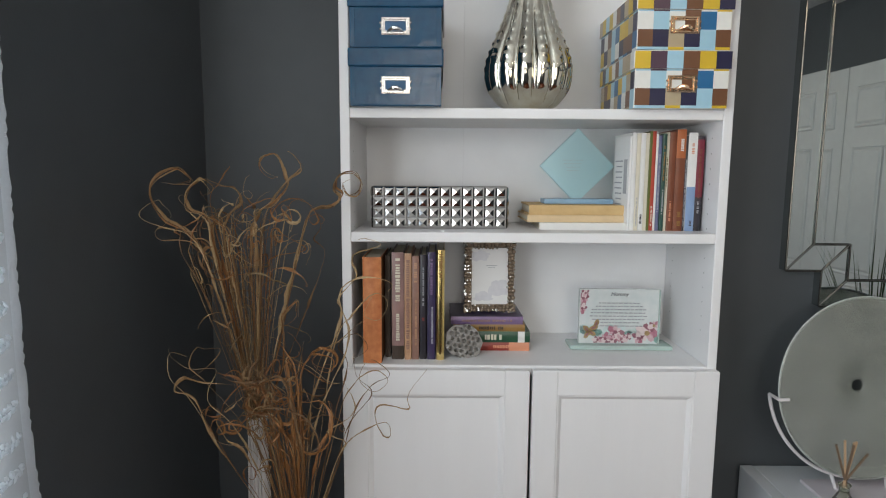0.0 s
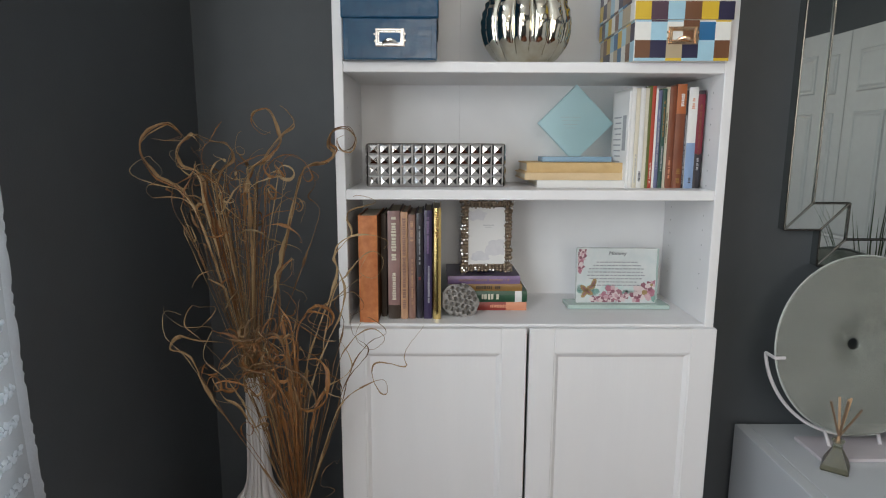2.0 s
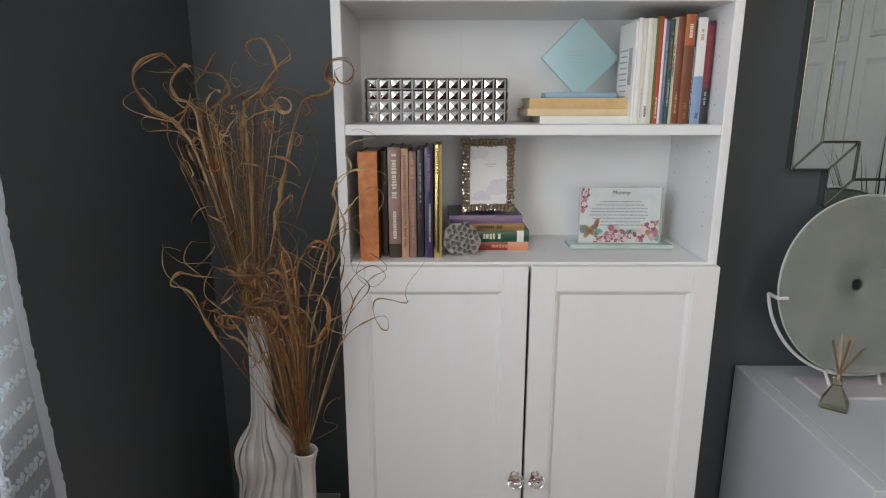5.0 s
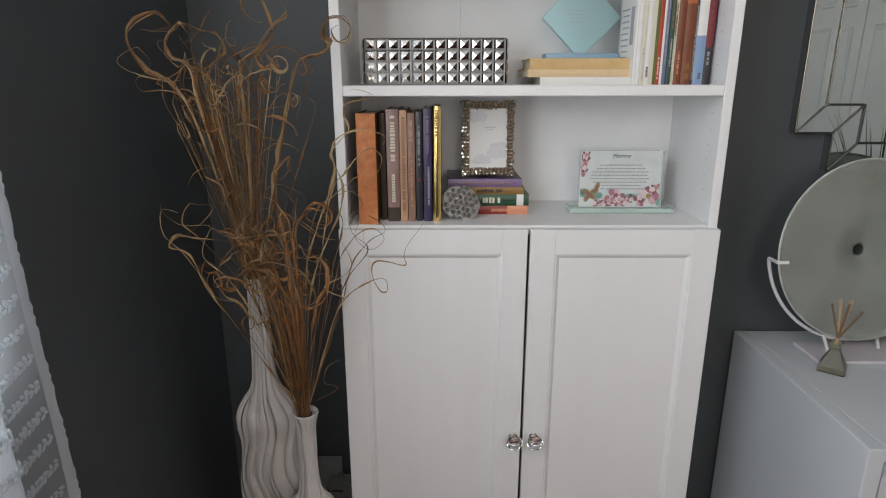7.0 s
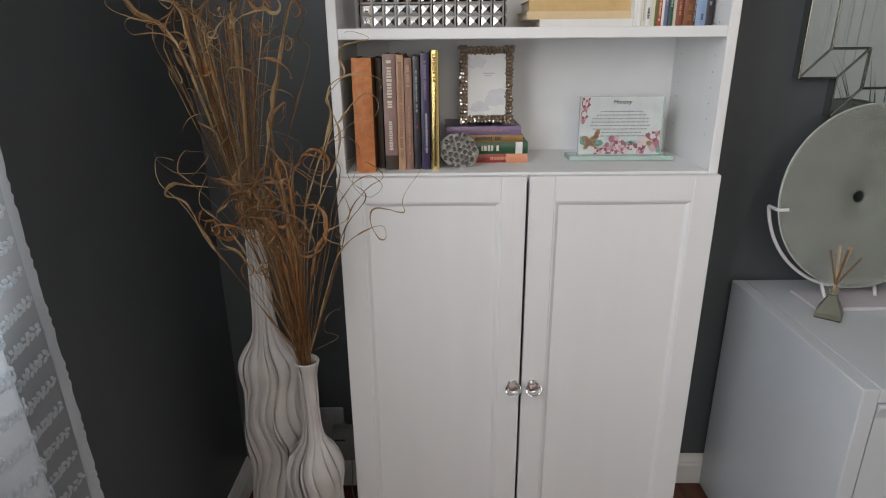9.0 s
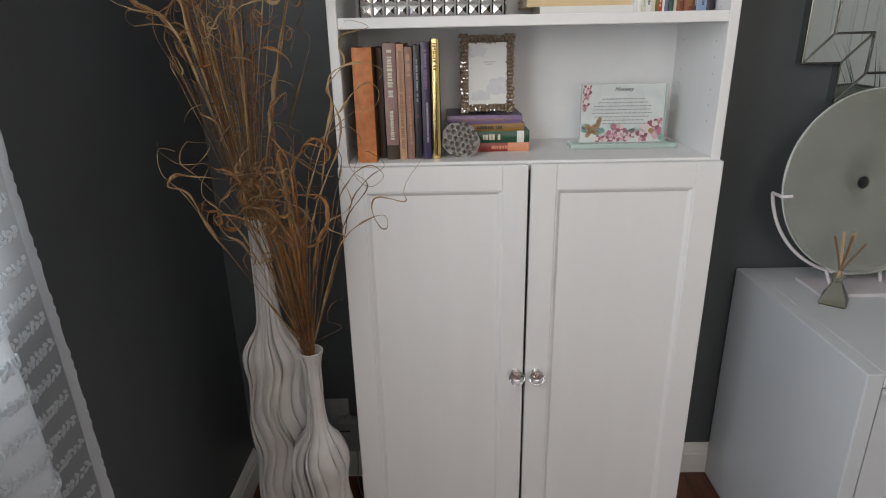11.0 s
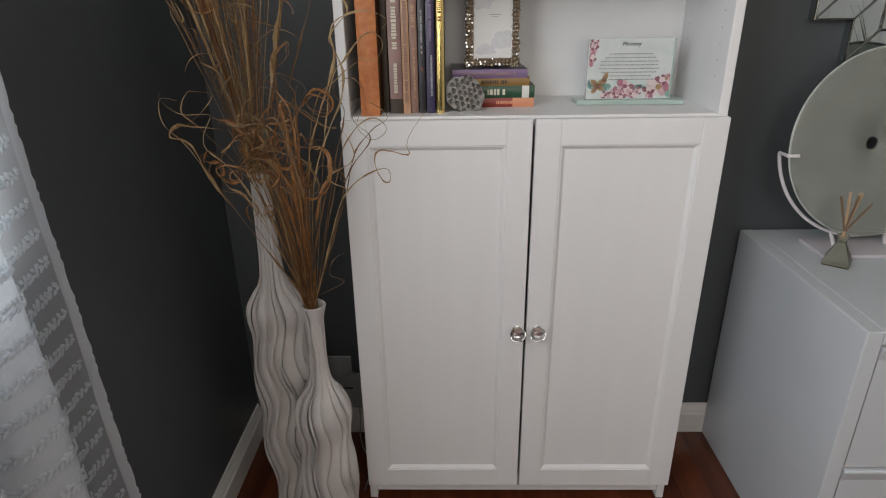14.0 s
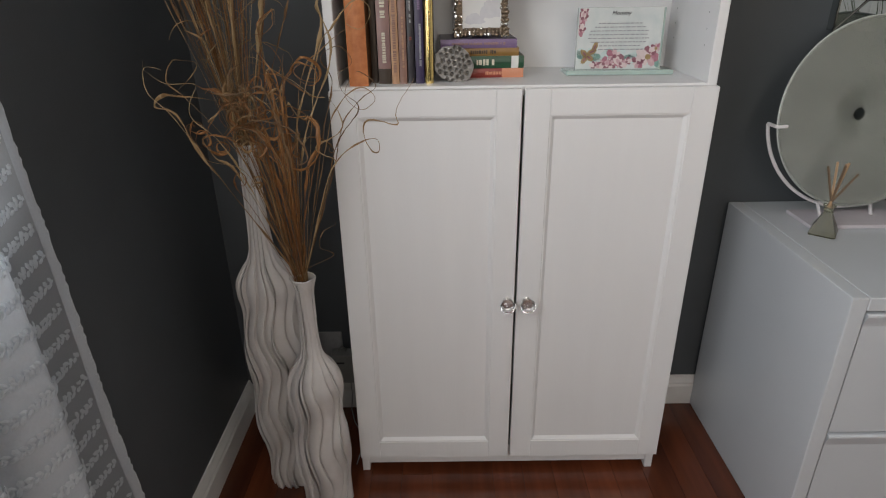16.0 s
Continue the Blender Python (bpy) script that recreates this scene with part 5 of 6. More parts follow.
def ribbon(bm, pts, widths, thick=0.0005, twist=0.0, phase=0.0, face=None, crinkle=1.0):
    """A flat dried blade along points, slightly cupped, with thickness."""
    up = None
    rows = []
    n = len(pts)
    # the crinkle of dried leaf: small sideways kinks, growing towards the tip
    ph = [kink.uniform(0, 6.28) for q in range(6)]
    run, bent = 0.0, []
    for i, p in enumerate(pts):
        run += (p - pts[i - 1]).length if i else 0
        amp = 0.0008 * crinkle * min(1, i / n * 1.6) ** 2
        bent.append(p + Vector((1.6 * math.sin(run * 96 + ph[0]) + 0.7 * math.sin(run * 251 + ph[1]), math.sin(run * 120 + ph[2]), 1.6 * math.sin(run * 83 + ph[3]) + 0.7 * math.sin(run * 283 + ph[4]))) * amp)
    pts = bent
    widths = [w * (0.78 + 0.30 * math.sin(i * 0.55 + ph[5]) + kink.uniform(-0.12, 0.12)) for i, w in enumerate(widths)]
    for i, p in enumerate(pts):
        t = (pts[min(i + 1, n - 1)] - pts[max(i - 1, 0)])
        t = t.normalized() if t.length > 1e-9 else Vector((0, 0, 1))
        if up is None:
            up = t.orthogonal().normalized()
        up = (up - t * up.dot(t)).normalized()
        ang = phase + twist * i / n
        w = up * math.cos(ang) + t.cross(up) * math.sin(ang)
        if face is not None:
            # mostly turned flat towards face, rolling over now and then
            g = t.cross(face)
            g = g.normalized() if g.length > 0.05 else up
            th = 0.95 * math.sin(phase + twist * i / n * 2)
            w = g * math.cos(th) + t.cross(g) * math.sin(th)
        nn = t.cross(w)
        h = widths[i] / 2
        rows.append([bm.verts.new(p + w * h), bm.verts.new(p + nn * (thick + h * 0.16)), bm.verts.new(p - w * h), bm.verts.new(p + nn * (h * 0.16 - thick))])
    for a, b in zip(rows, rows[1:]):
        for k in range(4):
            bm.faces.new((a[k], a[(k + 1) % 4], b[(k + 1) % 4], b[k]))
    bm.faces.new(list(reversed(rows[0])))
    bm.faces.new(rows[-1])


def blade(parent, base, tip, bow, curl_r, turns, axis, width, mi, rnd, drift=(0, 0, 0), shrink=0.5, n_s=18, twist=1.0, wild=0.25):
    """A blade that rises from base to tip, bowing on the way, and then wanders off in coils round a slowly turning axis."""
    base, tip = Vector(base), Vector(tip)
    tip.x = min(max(tip.x, -0.285), -0.06)
    mid = (base + tip) / 2 + Vector(bow)
    pts = []
    wob, ph = rnd.uniform(0.0005, 0.004), rnd.uniform(0, 6)
    for k in range(n_s):
        f = k / (n_s - 1)
        side = Vector((math.sin(7 * f + ph), math.cos(5 * f + ph), 0)) * wob * math.sin(math.pi * f)
        pts.append(base * (1 - f) ** 2 + mid * 2 * f * (1 - f) + tip * f * f + side)
    if curl_r > 0:
        t = (pts[-1] - pts[-3]).normalized()
        ax = Vector(axis).normalized()
        ax = (ax - t * ax.dot(t)).normalized()
        ds = max(0.0025, curl_r * 0.2)
        n_c = max(8, int(2 * math.pi * curl_r * abs(turns) / ds))
        p, push = pts[-1].copy(), Vector(drift) / n_c
        nxt = Vector((rnd.gauss(0, 1), rnd.gauss(0, 1), rnd.gauss(0, 1)))
        sp, ph = rnd.uniform(1.5, 4), rnd.uniform(0, 6)
        for k in range(n_c):
            f = k / n_c
            ease = min(1, k / 5)
            r = curl_r * (1 - (1 - shrink) * f) * (1 + wild * 1.2 * math.sin(sp * 2 * f + ph))
            t = (Matrix.Rotation(-ease * ds / max(r, 0.011), 3, ax) @ t).normalized()
            if k % 7 == 6:
                nxt = Vector((rnd.gauss(0, 1), rnd.gauss(0, 1), rnd.gauss(0, 1)))
            ax = (ax + nxt * wild * 0.10)
            ax = (ax - t * ax.dot(t) * 0.6).normalized()
            p = p + t * ds + push
            pts.append(p.copy())
    # curls that would stray outside the bunch turn back over it
    lo, hi = (-0.335, 0.02) if parent is tallg else (-0.255, 0.03)
    if curl_r > 0 and (min(q.x for q in pts) < lo or max(q.x for q in pts) > hi):
        for q in pts[n_s:]:
            q.x = 2 * tip.x - q.x
    n = len(pts)
    widths = [width * 1.05 * (0.45 + 1.05 * min(1, max(0, (k - n_s * 0.6) / n_s))) * (0.85 + 0.25 * math.sin(k * 0.35 + ph)) * (1 if k < n * 0.8 else max(0.12, (n - k) / (n * 0.2))) for k in range(n)]
    # keep the tips off both walls
    pts = [Vector((max(q.x, X0 + 0.012), min(q.y, -0.03 if q.x > -0.01 else 0.262), q.z)) for q in pts]
    bm = bmesh.new()
    ribbon(bm, pts, widths, twist=twist * rnd.uniform(-1, 1) * 5, phase=rnd.uniform(0, 3.1), face=Vector((0.3, 1, 0)))
    return part("blade", bm, M_STRAW[mi], parent)


def inside(rnd, vase, r, z):
    a, q = rnd.uniform(0, 6.283), r * rnd.random() ** 0.5
    return Vector((vase.x + q * math.cos(a), vase.y + q * math.sin(a), z))


rnd = random.Random(17)
tallg = thing("dried_grass_bunch", "tall bunch of dried brown curling grasses in the tall vase", "dried grass")
# the plain upright stalks with ragged, curling heads
for k in range(46):
    ht = rnd.uniform(1.10, 1.37)
    sx = rnd.gauss(0.0, 0.034) * (ht - 0.85) / 0.45
    tip = Vector((TALL.x - 0.004 + sx, TALL.y + rnd.gauss(-0.05, 0.035), ht))
    blade(tallg, inside(rnd, TALL, 0.011, 0.86), tip, (-sx * 0.10, rnd.uniform(-0.01, 0.01), 0.02), rnd.choice((0.016, 0.024, 0.030)), rnd.uniform(0.2, 0.75), (rnd.uniform(-1, 1), rnd.choice((-1, 1)) * 1.5, rnd.uniform(-0.7, 0.7)),
          rnd.uniform(0.0018, 0.0042), rnd.choice((0, 4, 4, 4, 1, 2, 3)), rnd, (rnd.gauss(0.005, 0.03), rnd.uniform(-0.03, 0.02), rnd.uniform(-0.05, 0.01)), wild=0.8)


def strand(parent, width, mi, y, way):
    """A blade with a shape of its own: a smooth line through a few places (x, z) about the depth y, rooted in the vase."""
    vase, mouth = (TALL, 0.86) if parent is tallg else (SHORT, 0.60)
    root = inside(rnd, vase, 0.010, mouth)
    first = Vector((way[0][0], y, way[0][1]))
    neck = Vector((vase.x + (first.x - vase.x) * 0.12, vase.y, mouth + 0.06))
    knots = [root, neck] + [Vector((x, y + 0.018 * math.sin(1.7 * i + 40 * x), z)) for i, (x, z) in enumerate(way)]
    pts = []
    for i in range(len(knots) - 1):
        q = [knots[max(0, min(len(knots) - 1, j))] for j in (i - 1, i, i + 1, i + 2)]
        n = max(3, int((q[2] - q[1]).length / 0.006))
        for k in range(n):
            f = k / n
            pts.append(0.5 * (2 * q[1] + (q[2] - q[0]) * f + (2 * q[0] - 5 * q[1] + 4 * q[2] - q[3]) * f * f + (3 * q[1] - q[0] - 3 * q[2] + q[3]) * f ** 3))
    n = len(pts)
    pts = [Vector((max(q.x, X0 + 0.012), min(q.y, -0.03 if q.x > -0.01 else 0.262), q.z)) for q in pts]
    widths = [width * 1.45 * (0.75 + 0.25 * math.sin(k * 0.21 + way[0][0] * 90)) * min(1, 0.45 + k / n) * min(1, 0.15 + (n - k) / (n * 0.22)) for k in range(n)]
    bm = bmesh.new()
    ribbon(bm, pts, widths, twist=rnd.choice((-1, 1)) * rnd.uniform(3, 7), phase=rnd.uniform(0, 3.1), face=Vector((0.2, 1, 0.1)), crinkle=0.5)
    part("blade", bm, M_STRAW[mi], parent)


def hero(parent, width, mi, y, way):
    """A shaped blade; the broad coils are several dried strands that part and cross again."""
    strand(parent, width * (0.72 if width > 0.0055 and len(way) > 5 else 1), mi, y, way)
    if width > 0.0055 and len(way) > 5:
        for k in range(2):
            free = [(x + rnd.uniform(-0.006, 0.006), z + rnd.uniform(-0.006, 0.006)) for x, z in way[2:len(way) - rnd.randint(0, 2)]]
            strand(parent, width * rnd.uniform(0.36, 0.62), rnd.choice((0, 1, 2, 3)), y + rnd.uniform(-0.014, 0.014), list(way[:2]) + free)


# tangled heads: short wild curls about the tops of the stalks
for k in range(44):
    tip = Vector((TALL.x - 0.01 + rnd.gauss(0, 0.055), rnd.gauss(-0.07, 0.03), rnd.uniform(1.24, 1.37)))
    blade(tallg, inside(rnd, TALL, 0.011, 0.86), tip, (rnd.gauss(0, 0.01), 0, 0.02), rnd.uniform(0.012, 0.032), rnd.uniform(0.6, 1.5), (rnd.uniform(-1, 1), rnd.uniform(-1.5, 1.5), rnd.uniform(-1, 1)),
          rnd.uniform(0.0012, 0.0040), rnd.choice((0, 1, 2, 2, 3)), rnd, (rnd.gauss(0, 0.04), rnd.uniform(-0.02, 0.02), rnd.uniform(-0.04, 0.03)), wild=0.8)
# the large coils and broad blades
hero(tallg, 0.0085, 1, -0.09, [(-0.242, 1.256), (-0.278, 1.330), (-0.326, 1.362), (-0.344, 1.404), (-0.336, 1.438), (-0.304, 1.458), (-0.276, 1.448), (-0.272, 1.428), (-0.308, 1.424), (-0.340, 1.430)])
hero(tallg, 0.0040, 0, -0.10, [(-0.256, 1.210), (-0.276, 1.266), (-0.286, 1.312), (-0.284, 1.354)])
hero(tallg, 0.0036, 1, -0.11, [(-0.226, 1.240), (-0.254, 1.314), (-0.328, 1.320), (-0.320, 1.344), (-0.288, 1.336), (-0.246, 1.338)])
hero(tallg, 0.0028, 3, -0.12, [(-0.218, 1.242), (-0.258, 1.328), (-0.318, 1.346), (-0.344, 1.360), (-0.350, 1.376), (-0.332, 1.394), (-0.306, 1.390), (-0.298, 1.368), (-0.324, 1.344)])
hero(tallg, 0.0095, 1, -0.09, [(-0.222, 1.284), (-0.234, 1.362), (-0.268, 1.380), (-0.282, 1.408), (-0.266, 1.430), (-0.242, 1.436), (-0.234, 1.418), (-0.252, 1.402)])
hero(tallg, 0.0095, 1, -0.08, [(-0.206, 1.284), (-0.206, 1.360), (-0.184, 1.390), (-0.186, 1.416), (-0.214, 1.426), (-0.246, 1.438)])
hero(tallg, 0.0055, 2, -0.08, [(-0.216, 1.284), (-0.232, 1.394), (-0.224, 1.430), (-0.194, 1.462)])
hero(tallg, 0.0075, 2, -0.06, [(-0.168, 1.282), (-0.158, 1.366), (-0.122, 1.388), (-0.100, 1.418), (-0.100, 1.438), (-0.108, 1.482), (-0.136, 1.478), (-0.146, 1.454), (-0.132, 1.438), (-0.106, 1.442)])
hero(tallg, 0.0060, 1, -0.06, [(-0.152, 1.282), (-0.136, 1.376), (-0.092, 1.432), (-0.070, 1.454), (-0.076, 1.480), (-0.094, 1.492)])
hero(tallg, 0.0090, 3, -0.06, [(-0.104, 1.206), (-0.054, 1.364)])
hero(tallg, 0.0075, 1, -0.06, [(-0.076, 1.290), (-0.054, 1.364), (-0.038, 1.380), (0.000, 1.386), (0.006, 1.402), (-0.006, 1.416), (0.006, 1.440), (0.032, 1.448), (0.052, 1.426), (0.044, 1.404), (0.022, 1.410), (0.014, 1.428), (0.034, 1.438)])
hero(tallg, 0.0042, 0, -0.05, [(-0.052, 1.200), (-0.028, 1.286), (-0.050, 1.314), (-0.030, 1.344), (-0.038, 1.376)])
hero(tallg, 0.0034, 2, -0.06, [(-0.144, 1.232), (-0.122, 1.282), (-0.064, 1.296), (-0.120, 1.338), (-0.098, 1.376), (-0.074, 1.396), (-0.042, 1.380)])
hero(tallg, 0.0065, 2, -0.09, [(-0.112, 1.056), (-0.100, 1.152), (-0.100, 1.176), (-0.080, 1.192), (-0.074, 1.172), (-0.090, 1.156), (-0.114, 1.154)])
hero(tallg, 0.0070, 1, -0.08, [(-0.154, 1.284), (-0.160, 1.354), (-0.136, 1.380), (-0.106, 1.402)])
hero(tallg, 0.0060, 2, -0.10, [(-0.190, 1.276), (-0.200, 1.332), (-0.234, 1.362), (-0.254, 1.358), (-0.246, 1.340), (-0.220, 1.354)])

shortg = thing("dried_grass_bunch", "bushy bunch of dried brown curling grasses in the shorter vase", "dried grass")
for k in range(24):
    ht = rnd.uniform(0.86, 1.03)
    sx = rnd.gauss(-0.028, 0.038) * (ht - 0.5) / 0.5
    tip = Vector((SHORT.x + sx, SHORT.y + rnd.gauss(-0.03, 0.04), ht))
    blade(shortg, inside(rnd, SHORT, 0.014, 0.60), tip, (-sx * 0.15, rnd.uniform(-0.01, 0.01), 0.01), rnd.choice((0.016, 0.024, 0.032, 0.040)), rnd.uniform(0.4, 1.15), (rnd.uniform(-1.5, 1.5), rnd.choice((-1, 1)) * 1.5, rnd.uniform(-0.9, 0.9)),
          rnd.uniform(0.0020, 0.0044), rnd.choice((0, 2, 2, 1, 1, 4)), rnd, (rnd.gauss(-0.01, 0.03), rnd.uniform(-0.03, 0.02), rnd.uniform(-0.02, 0.03)), wild=0.8)
# tangled ribbons crowding over the mouth of the vases
for k in range(38):
    tip = Vector((SHORT.x - 0.03 + rnd.gauss(0, 0.048), rnd.gauss(-0.12, 0.025), rnd.uniform(0.91, 1.04)))
    blade(shortg, inside(rnd, SHORT, 0.014, 0.60), tip, (rnd.gauss(0, 0.01), 0, 0.01), rnd.uniform(0.016, 0.036), rnd.uniform(0.6, 1.5), (rnd.uniform(-1, 1), rnd.uniform(-1.5, 1.5), rnd.uniform(-1, 1)),
          rnd.uniform(0.0016, 0.0050), rnd.choice((0, 2, 2, 2, 2, 1)), rnd, (rnd.gauss(0, 0.03), rnd.uniform(-0.02, 0.02), rnd.uniform(-0.02, 0.04)), wild=0.8)
# loops, knots and the thin tendrils that reach across the door
hero(shortg, 0.0055, 1, -0.13, [(-0.190, 0.882), (-0.230, 0.946), (-0.262, 1.018), (-0.300, 1.034), (-0.294, 1.048), (-0.240, 1.052), (-0.184, 1.040)])
hero(shortg, 0.0038, 1, -0.12, [(-0.144, 0.884), (-0.192, 0.972), (-0.246, 1.044), (-0.280, 1.074), (-0.270, 1.106), (-0.240, 1.116), (-0.224, 1.104), (-0.238, 1.080), (-0.284, 1.044)])
hero(shortg, 0.0034, 3, -0.12, [(-0.152, 0.888), (-0.224, 0.930), (-0.268, 1.008), (-0.310, 1.058), (-0.318, 1.098), (-0.276, 1.098)])
hero(shortg, 0.0032, 3, -0.13, [(-0.172, 0.934), (-0.234, 1.018), (-0.226, 1.068), (-0.278, 1.072), (-0.314, 1.098), (-0.314, 1.116)])
hero(shortg, 0.0050, 1, -0.13, [(-0.164, 0.892), (-0.206, 0.934), (-0.230, 0.966), (-0.206, 0.978)])
hero(shortg, 0.0075, 2, -0.14, [(-0.074, 0.888), (-0.108, 0.980), (-0.150, 0.996), (-0.156, 1.020), (-0.132, 1.046), (-0.104, 1.048), (-0.096, 1.026), (-0.112, 1.000), (-0.144, 0.982)])
hero(shortg, 0.0085, 2, -0.13, [(-0.072, 0.882), (-0.074, 1.018), (-0.084, 1.092), (-0.048, 1.074), (-0.010, 1.046), (0.016, 1.046)])
hero(shortg, 0.0070, 2, -0.12, [(-0.058, 0.888), (-0.060, 1.050), (-0.050, 1.090), (-0.020, 1.116), (0.004, 1.098), (0.000, 1.070), (-0.026, 1.074), (-0.038, 1.094), (-0.020, 1.106)])
hero(shortg, 0.0065, 2, -0.14, [(-0.064, 0.898), (-0.062, 1.060), (-0.082, 1.104), (-0.110, 1.138)])
hero(shortg, 0.0065, 2, -0.13, [(-0.032, 0.894), (-0.006, 0.956), (-0.022, 1.004), (-0.050, 1.008), (-0.064, 1.020)])
hero(shortg, 0.0026, 2, -0.15, [(-0.086, 0.882), (-0.116, 0.938), (-0.106, 0.962), (-0.086, 0.944), (-0.102, 0.916)])
hero(shortg, 0.0070, 2, -0.14, [(-0.094, 0.888), (-0.128, 0.970), (-0.174, 1.050), (-0.208, 1.066), (-0.216, 1.076)])
hero(shortg, 0.0060, 0, -0.14, [(-0.054, 0.888), (-0.084, 1.056), (-0.126, 1.060), (-0.170, 1.056), (-0.206, 1.070)])
hero(shortg, 0.0045, 3, -0.12, [(0.002, 0.878), (0.022, 0.916), (-0.006, 0.936), (-0.004, 0.956), (0.040, 0.984), (0.016, 1.050)])
hero(shortg, 0.0032, 1, -0.12, [(0.006, 0.878), (0.018, 0.910), (0.062, 0.952), (0.102, 0.962), (0.112, 0.946), (0.098, 0.938), (0.080, 0.962), (0.090, 0.998), (0.146, 0.988), (0.144, 1.014), (0.184, 1.080)])
hero(shortg, 0.0032, 0, -0.11, [(0.010, 0.884), (0.022, 0.926), (0.044, 0.994), (0.068, 1.026), (0.110, 1.064), (0.086, 1.086), (0.070, 1.086)])
hero(shortg, 0.0030, 0, -0.11, [(0.004, 0.884), (0.030, 0.958), (0.074, 1.020), (0.042, 1.052), (0.038, 1.096)])
hero(shortg, 0.0030, 1, -0.10, [(-0.050, 0.954), (-0.030, 1.084), (0.016, 1.130), (0.062, 1.166)])
hero(shortg, 0.0034, 3, -0.07, [(-0.010, 1.080), (0.030, 1.165), (0.075, 1.210), (0.102, 1.190), (0.085, 1.160), (0.058, 1.172), (0.070, 1.205)])
hero(shortg, 0.0030, 1, -0.07, [(0.000, 0.950), (0.030, 1.020), (0.075, 1.052), (0.102, 1.030), (0.075, 1.010), (0.045, 1.040), (0.060, 1.074)])
hero(shortg, 0.0028, 0, -0.08, [(-0.005, 0.960), (0.020, 1.060), (0.006, 1.110), (0.040, 1.130), (0.062, 1.100), (0.030, 1.080)])
hero(shortg, 0.0050, 3, -0.09, [(-0.058, 0.950), (0.006, 1.152), (0.010, 1.208), (0.042, 1.246), (0.032, 1.274), (0.048, 1.298), (0.090, 1.308), (0.058, 1.322), (0.044, 1.318)])
hero(shortg, 0.0044, 3, -0.09, [(-0.042, 0.940), (0.024, 1.112), (0.010, 1.210), (0.040, 1.242), (0.082, 1.248), (0.112, 1.232), (0.100, 1.214)])
hero(shortg, 0.0022, 2, -0.10, [(-0.070, 0.734), (-0.014, 0.954), (-0.016, 0.996), (0.000, 0.970)])
hero(shortg, 0.0022, 0, -0.085, [(-0.051, 0.682), (-0.010, 0.691), (-0.020, 0.706), (-0.031, 0.725), (-0.025, 0.755), (-0.008, 0.761), (0.004, 0.774), (0.008, 0.784)])


# ---- ceiling lamp over the middle of the room ----
lamp = thing("ceiling_light", "round white ceiling light with two warm bulbs", "ceiling light", loc=(1.15, -1.75, ZC))
bm = bmesh.new()
bm_lathe(bm, [(0.02, -0.035), (0.15, -0.033), (0.16, -0.01), (0.16, 0.0)], 40)
part("canopy", bm, M_IVORY, lamp, smooth=True)
M_BULB = bpy.data.materials.new("warm_bulb")
M_BULB.use_nodes = True
bp = M_BULB.node_tree.nodes["Principled BSDF"]
bp.inputs["Emission Color"].default_value, bp.inputs["Emission Strength"].default_value = (1.0, 0.78, 0.52, 1), BULB
for s in (-1, 1):
    bm = bmesh.new()
    bmesh.ops.create_uvsphere(bm, u_segments=20, v_segments=12, radius=0.035)
    bmesh.ops.translate(bm, vec=(s * 0.075, 0, -0.07), verts=bm.verts)
    part("bulb", bm, M_BULB, lamp, smooth=True)


# ---- skirting and floor ----
M_FLOOR = mat("red_brown_hardwood", (0.155, 0.042, 0.017), 0.24, var=0.3, scale=24, stretch=(1, 0.06, 1), color2=(0.060, 0.015, 0.007), bump=0.08, bump_scale=90, coat=0.2)
fn, fl = M_FLOOR.node_tree.nodes, M_FLOOR.node_tree.links
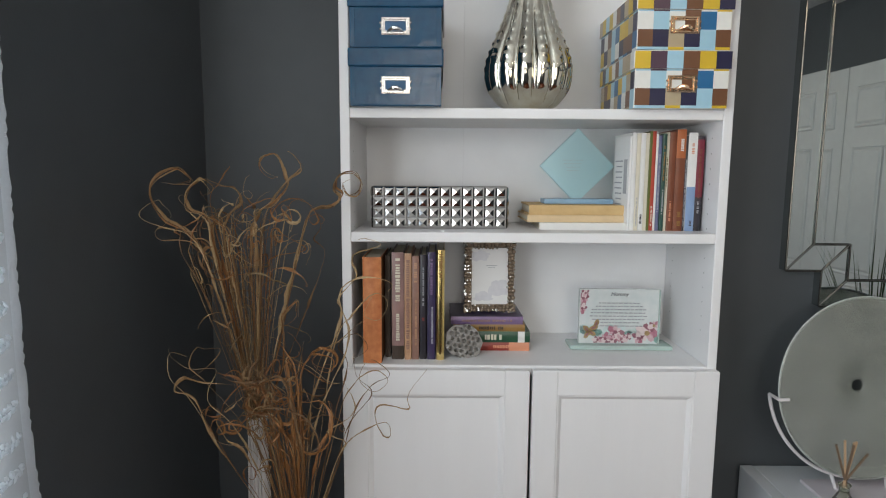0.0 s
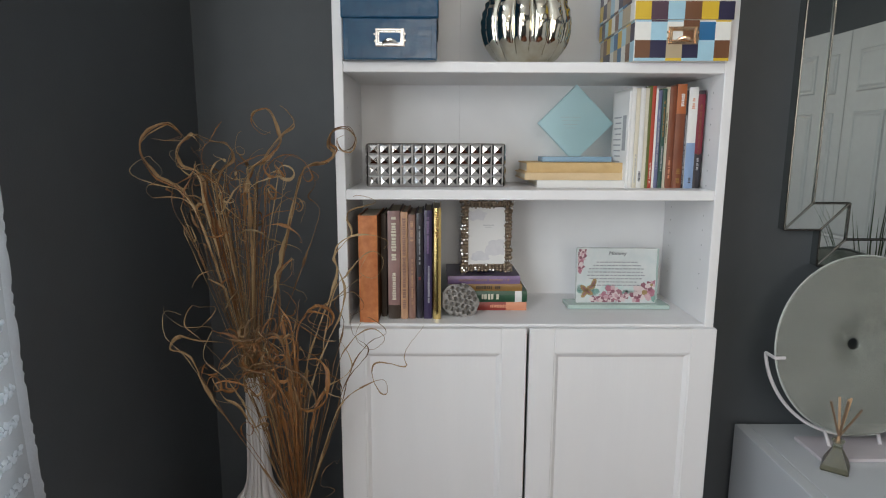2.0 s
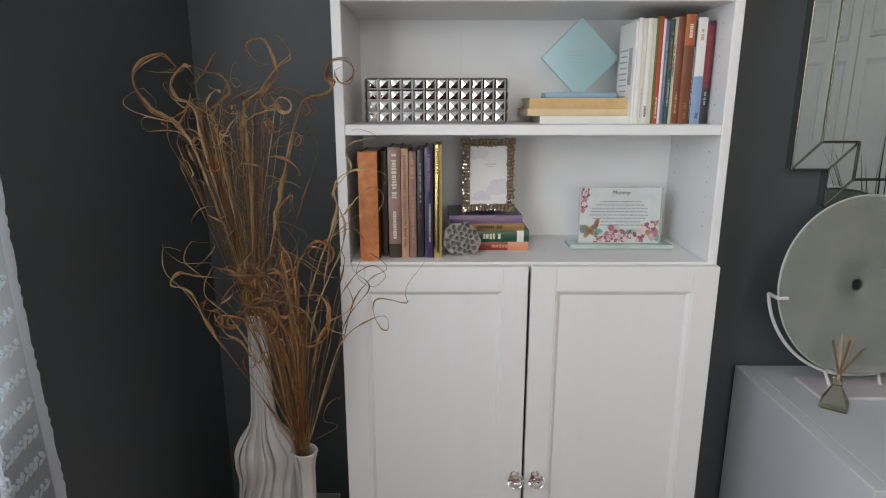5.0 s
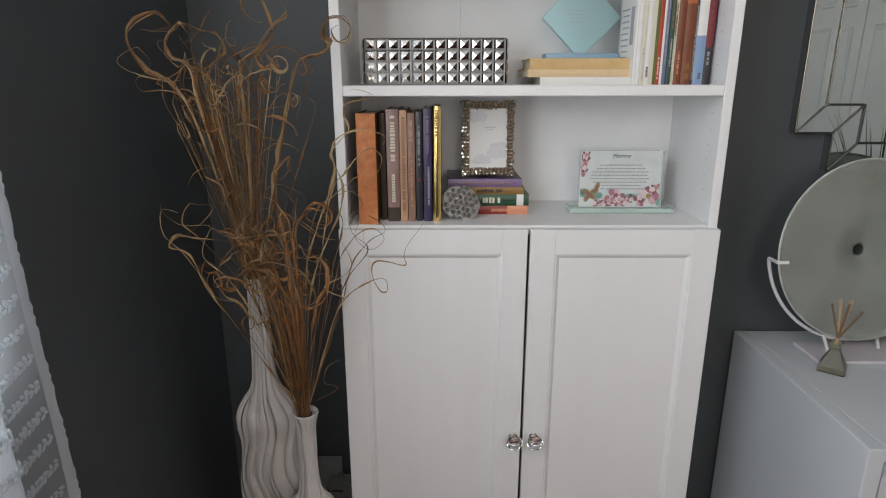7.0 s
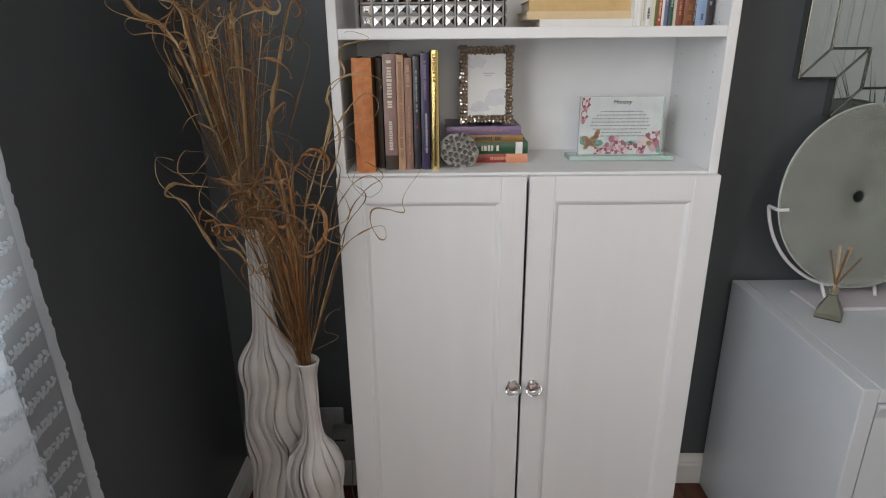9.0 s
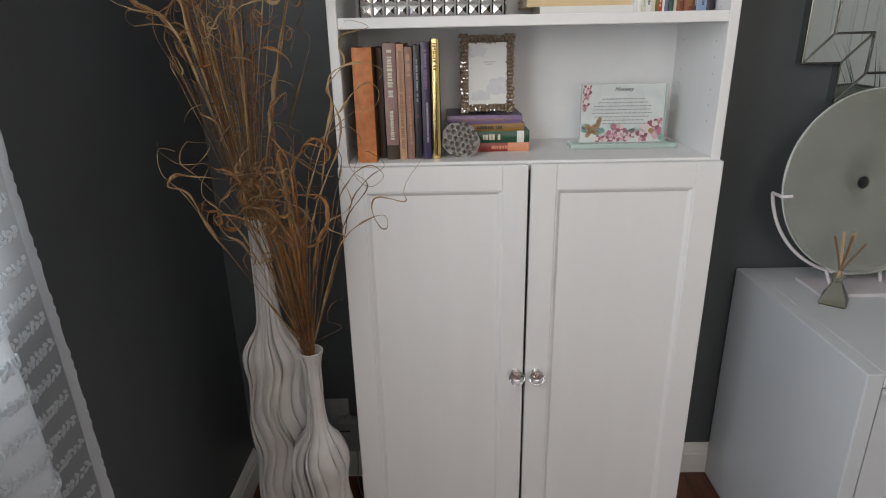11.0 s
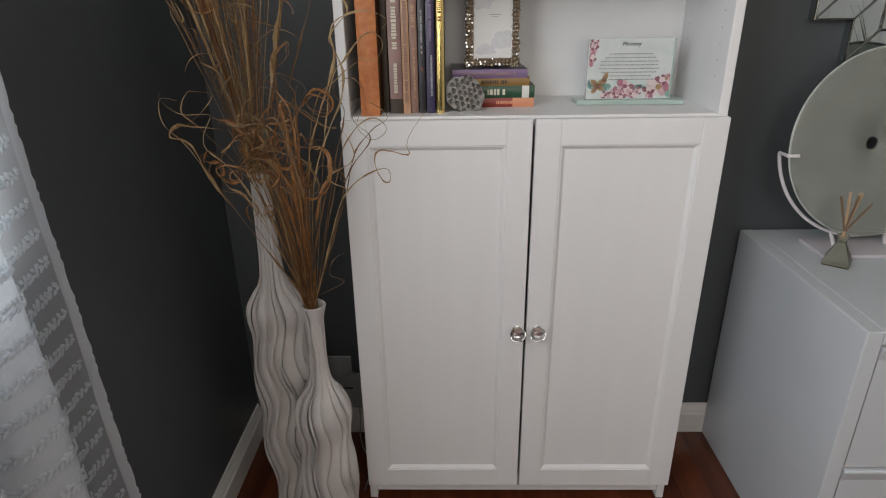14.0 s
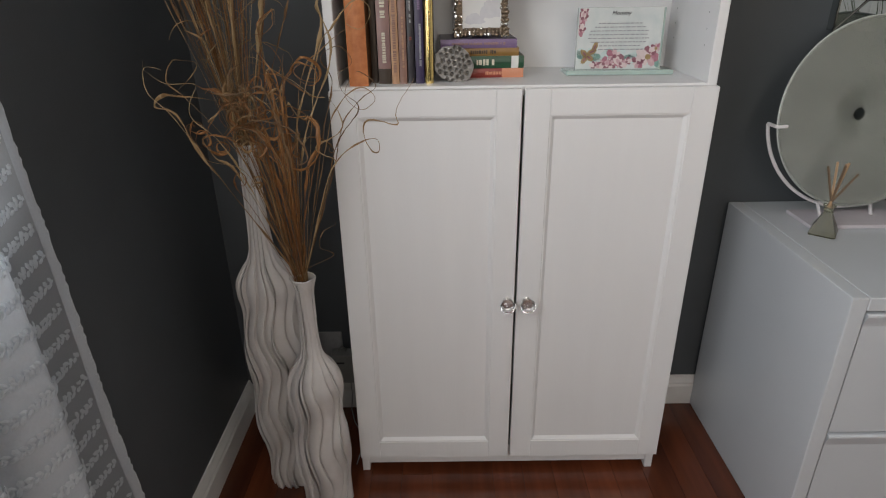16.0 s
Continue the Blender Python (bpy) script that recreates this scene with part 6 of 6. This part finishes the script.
# each board takes its own tone and its own stretch of grain
info, hsv = fn.new("ShaderNodeObjectInfo"), fn.new("ShaderNodeHueSaturation")
tone = fn.new("ShaderNodeMapRange")
tone.inputs["To Min"].default_value, tone.inputs["To Max"].default_value = 0.82, 1.18
fl.new(info.outputs["Random"], tone.inputs[0])
fl.new(tone.outputs[0], hsv.inputs["Value"])
pf_in = fn["Principled BSDF"].inputs["Base Color"]
fl.new(pf_in.links[0].from_socket, hsv.inputs["Color"])
fl.new(hsv.outputs[0], pf_in)
shift = fn.new("ShaderNodeVectorMath")
shift.operation = "MULTIPLY_ADD"
shift.inputs[0].default_value = (1, 1, 1)
mapping = [q for q in fn if q.bl_idname == "ShaderNodeMapping"][0]
fl.new(info.outputs["Random"], shift.inputs[0])
shift.inputs[1].default_value = (37, 53, 11)
fl.new(shift.outputs[0], mapping.inputs["Location"])


def skirting(name, along, a, b, wall, sign):
    prof = [(0, 0), (0.016, 0), (0.016, 0.066), (0.012, 0.072), (0.012, 0.078), (0.006, 0.090), (0.004, 0.098), (0, 0.100)]
    bm = bmesh.new()
    rows = []
    for s in (a, b):
        rows.append([bm.verts.new((s, wall + sign * d, z) if along == "x" else (wall + sign * d, s, z)) for d, z in prof])
    for k in range(len(prof) - 1):
        bm.faces.new((rows[0][k], rows[1][k], rows[1][k + 1], rows[0][k + 1]))
    bmesh.ops.recalc_face_normals(bm, faces=bm.faces)
    return tagged(part(name, bm, M_TRIM), "white moulded skirting board along the charcoal wall", "baseboard", kind="structure")


skirting("baseboard", "x", X0 + 0.016, X1, Y1, -1)
skirting("baseboard", "y", Y0, Y1, X0, 1)
subfloor = setting("floor", M_DARK, [(X0 - 0.12, Y0 - 0.12, -0.06, X1 + 0.12, Y1 + 0.12, -0.0035)], "glossy red-brown hardwood plank floor", "floor")
PWD, GAP = 0.083, 0.0005
bm = bmesh.new()
bm_box(bm, 0, 0, -0.003, PWD - GAP, 1.0 - GAP, 0.0, 0.0003)
plank_me = finish("plank", bm, M_FLOOR)
rnd = random.Random(9)
x = X0
while x < X1:
    y = Y0 - rnd.uniform(0, 0.9)
    while y < Y1:
        ln = rnd.uniform(0.65, 1.25)
        y0, y1 = max(y, Y0), min(y + ln, Y1)
        if y1 - y0 > 0.02:
            o = new("plank", plank_me)
            o.parent = subfloor
            o.matrix_basis = Matrix.Translation((x, y0, 0)) @ Matrix.Diagonal((1, y1 - y0, 1, 1))
        y += ln
    x += PWD
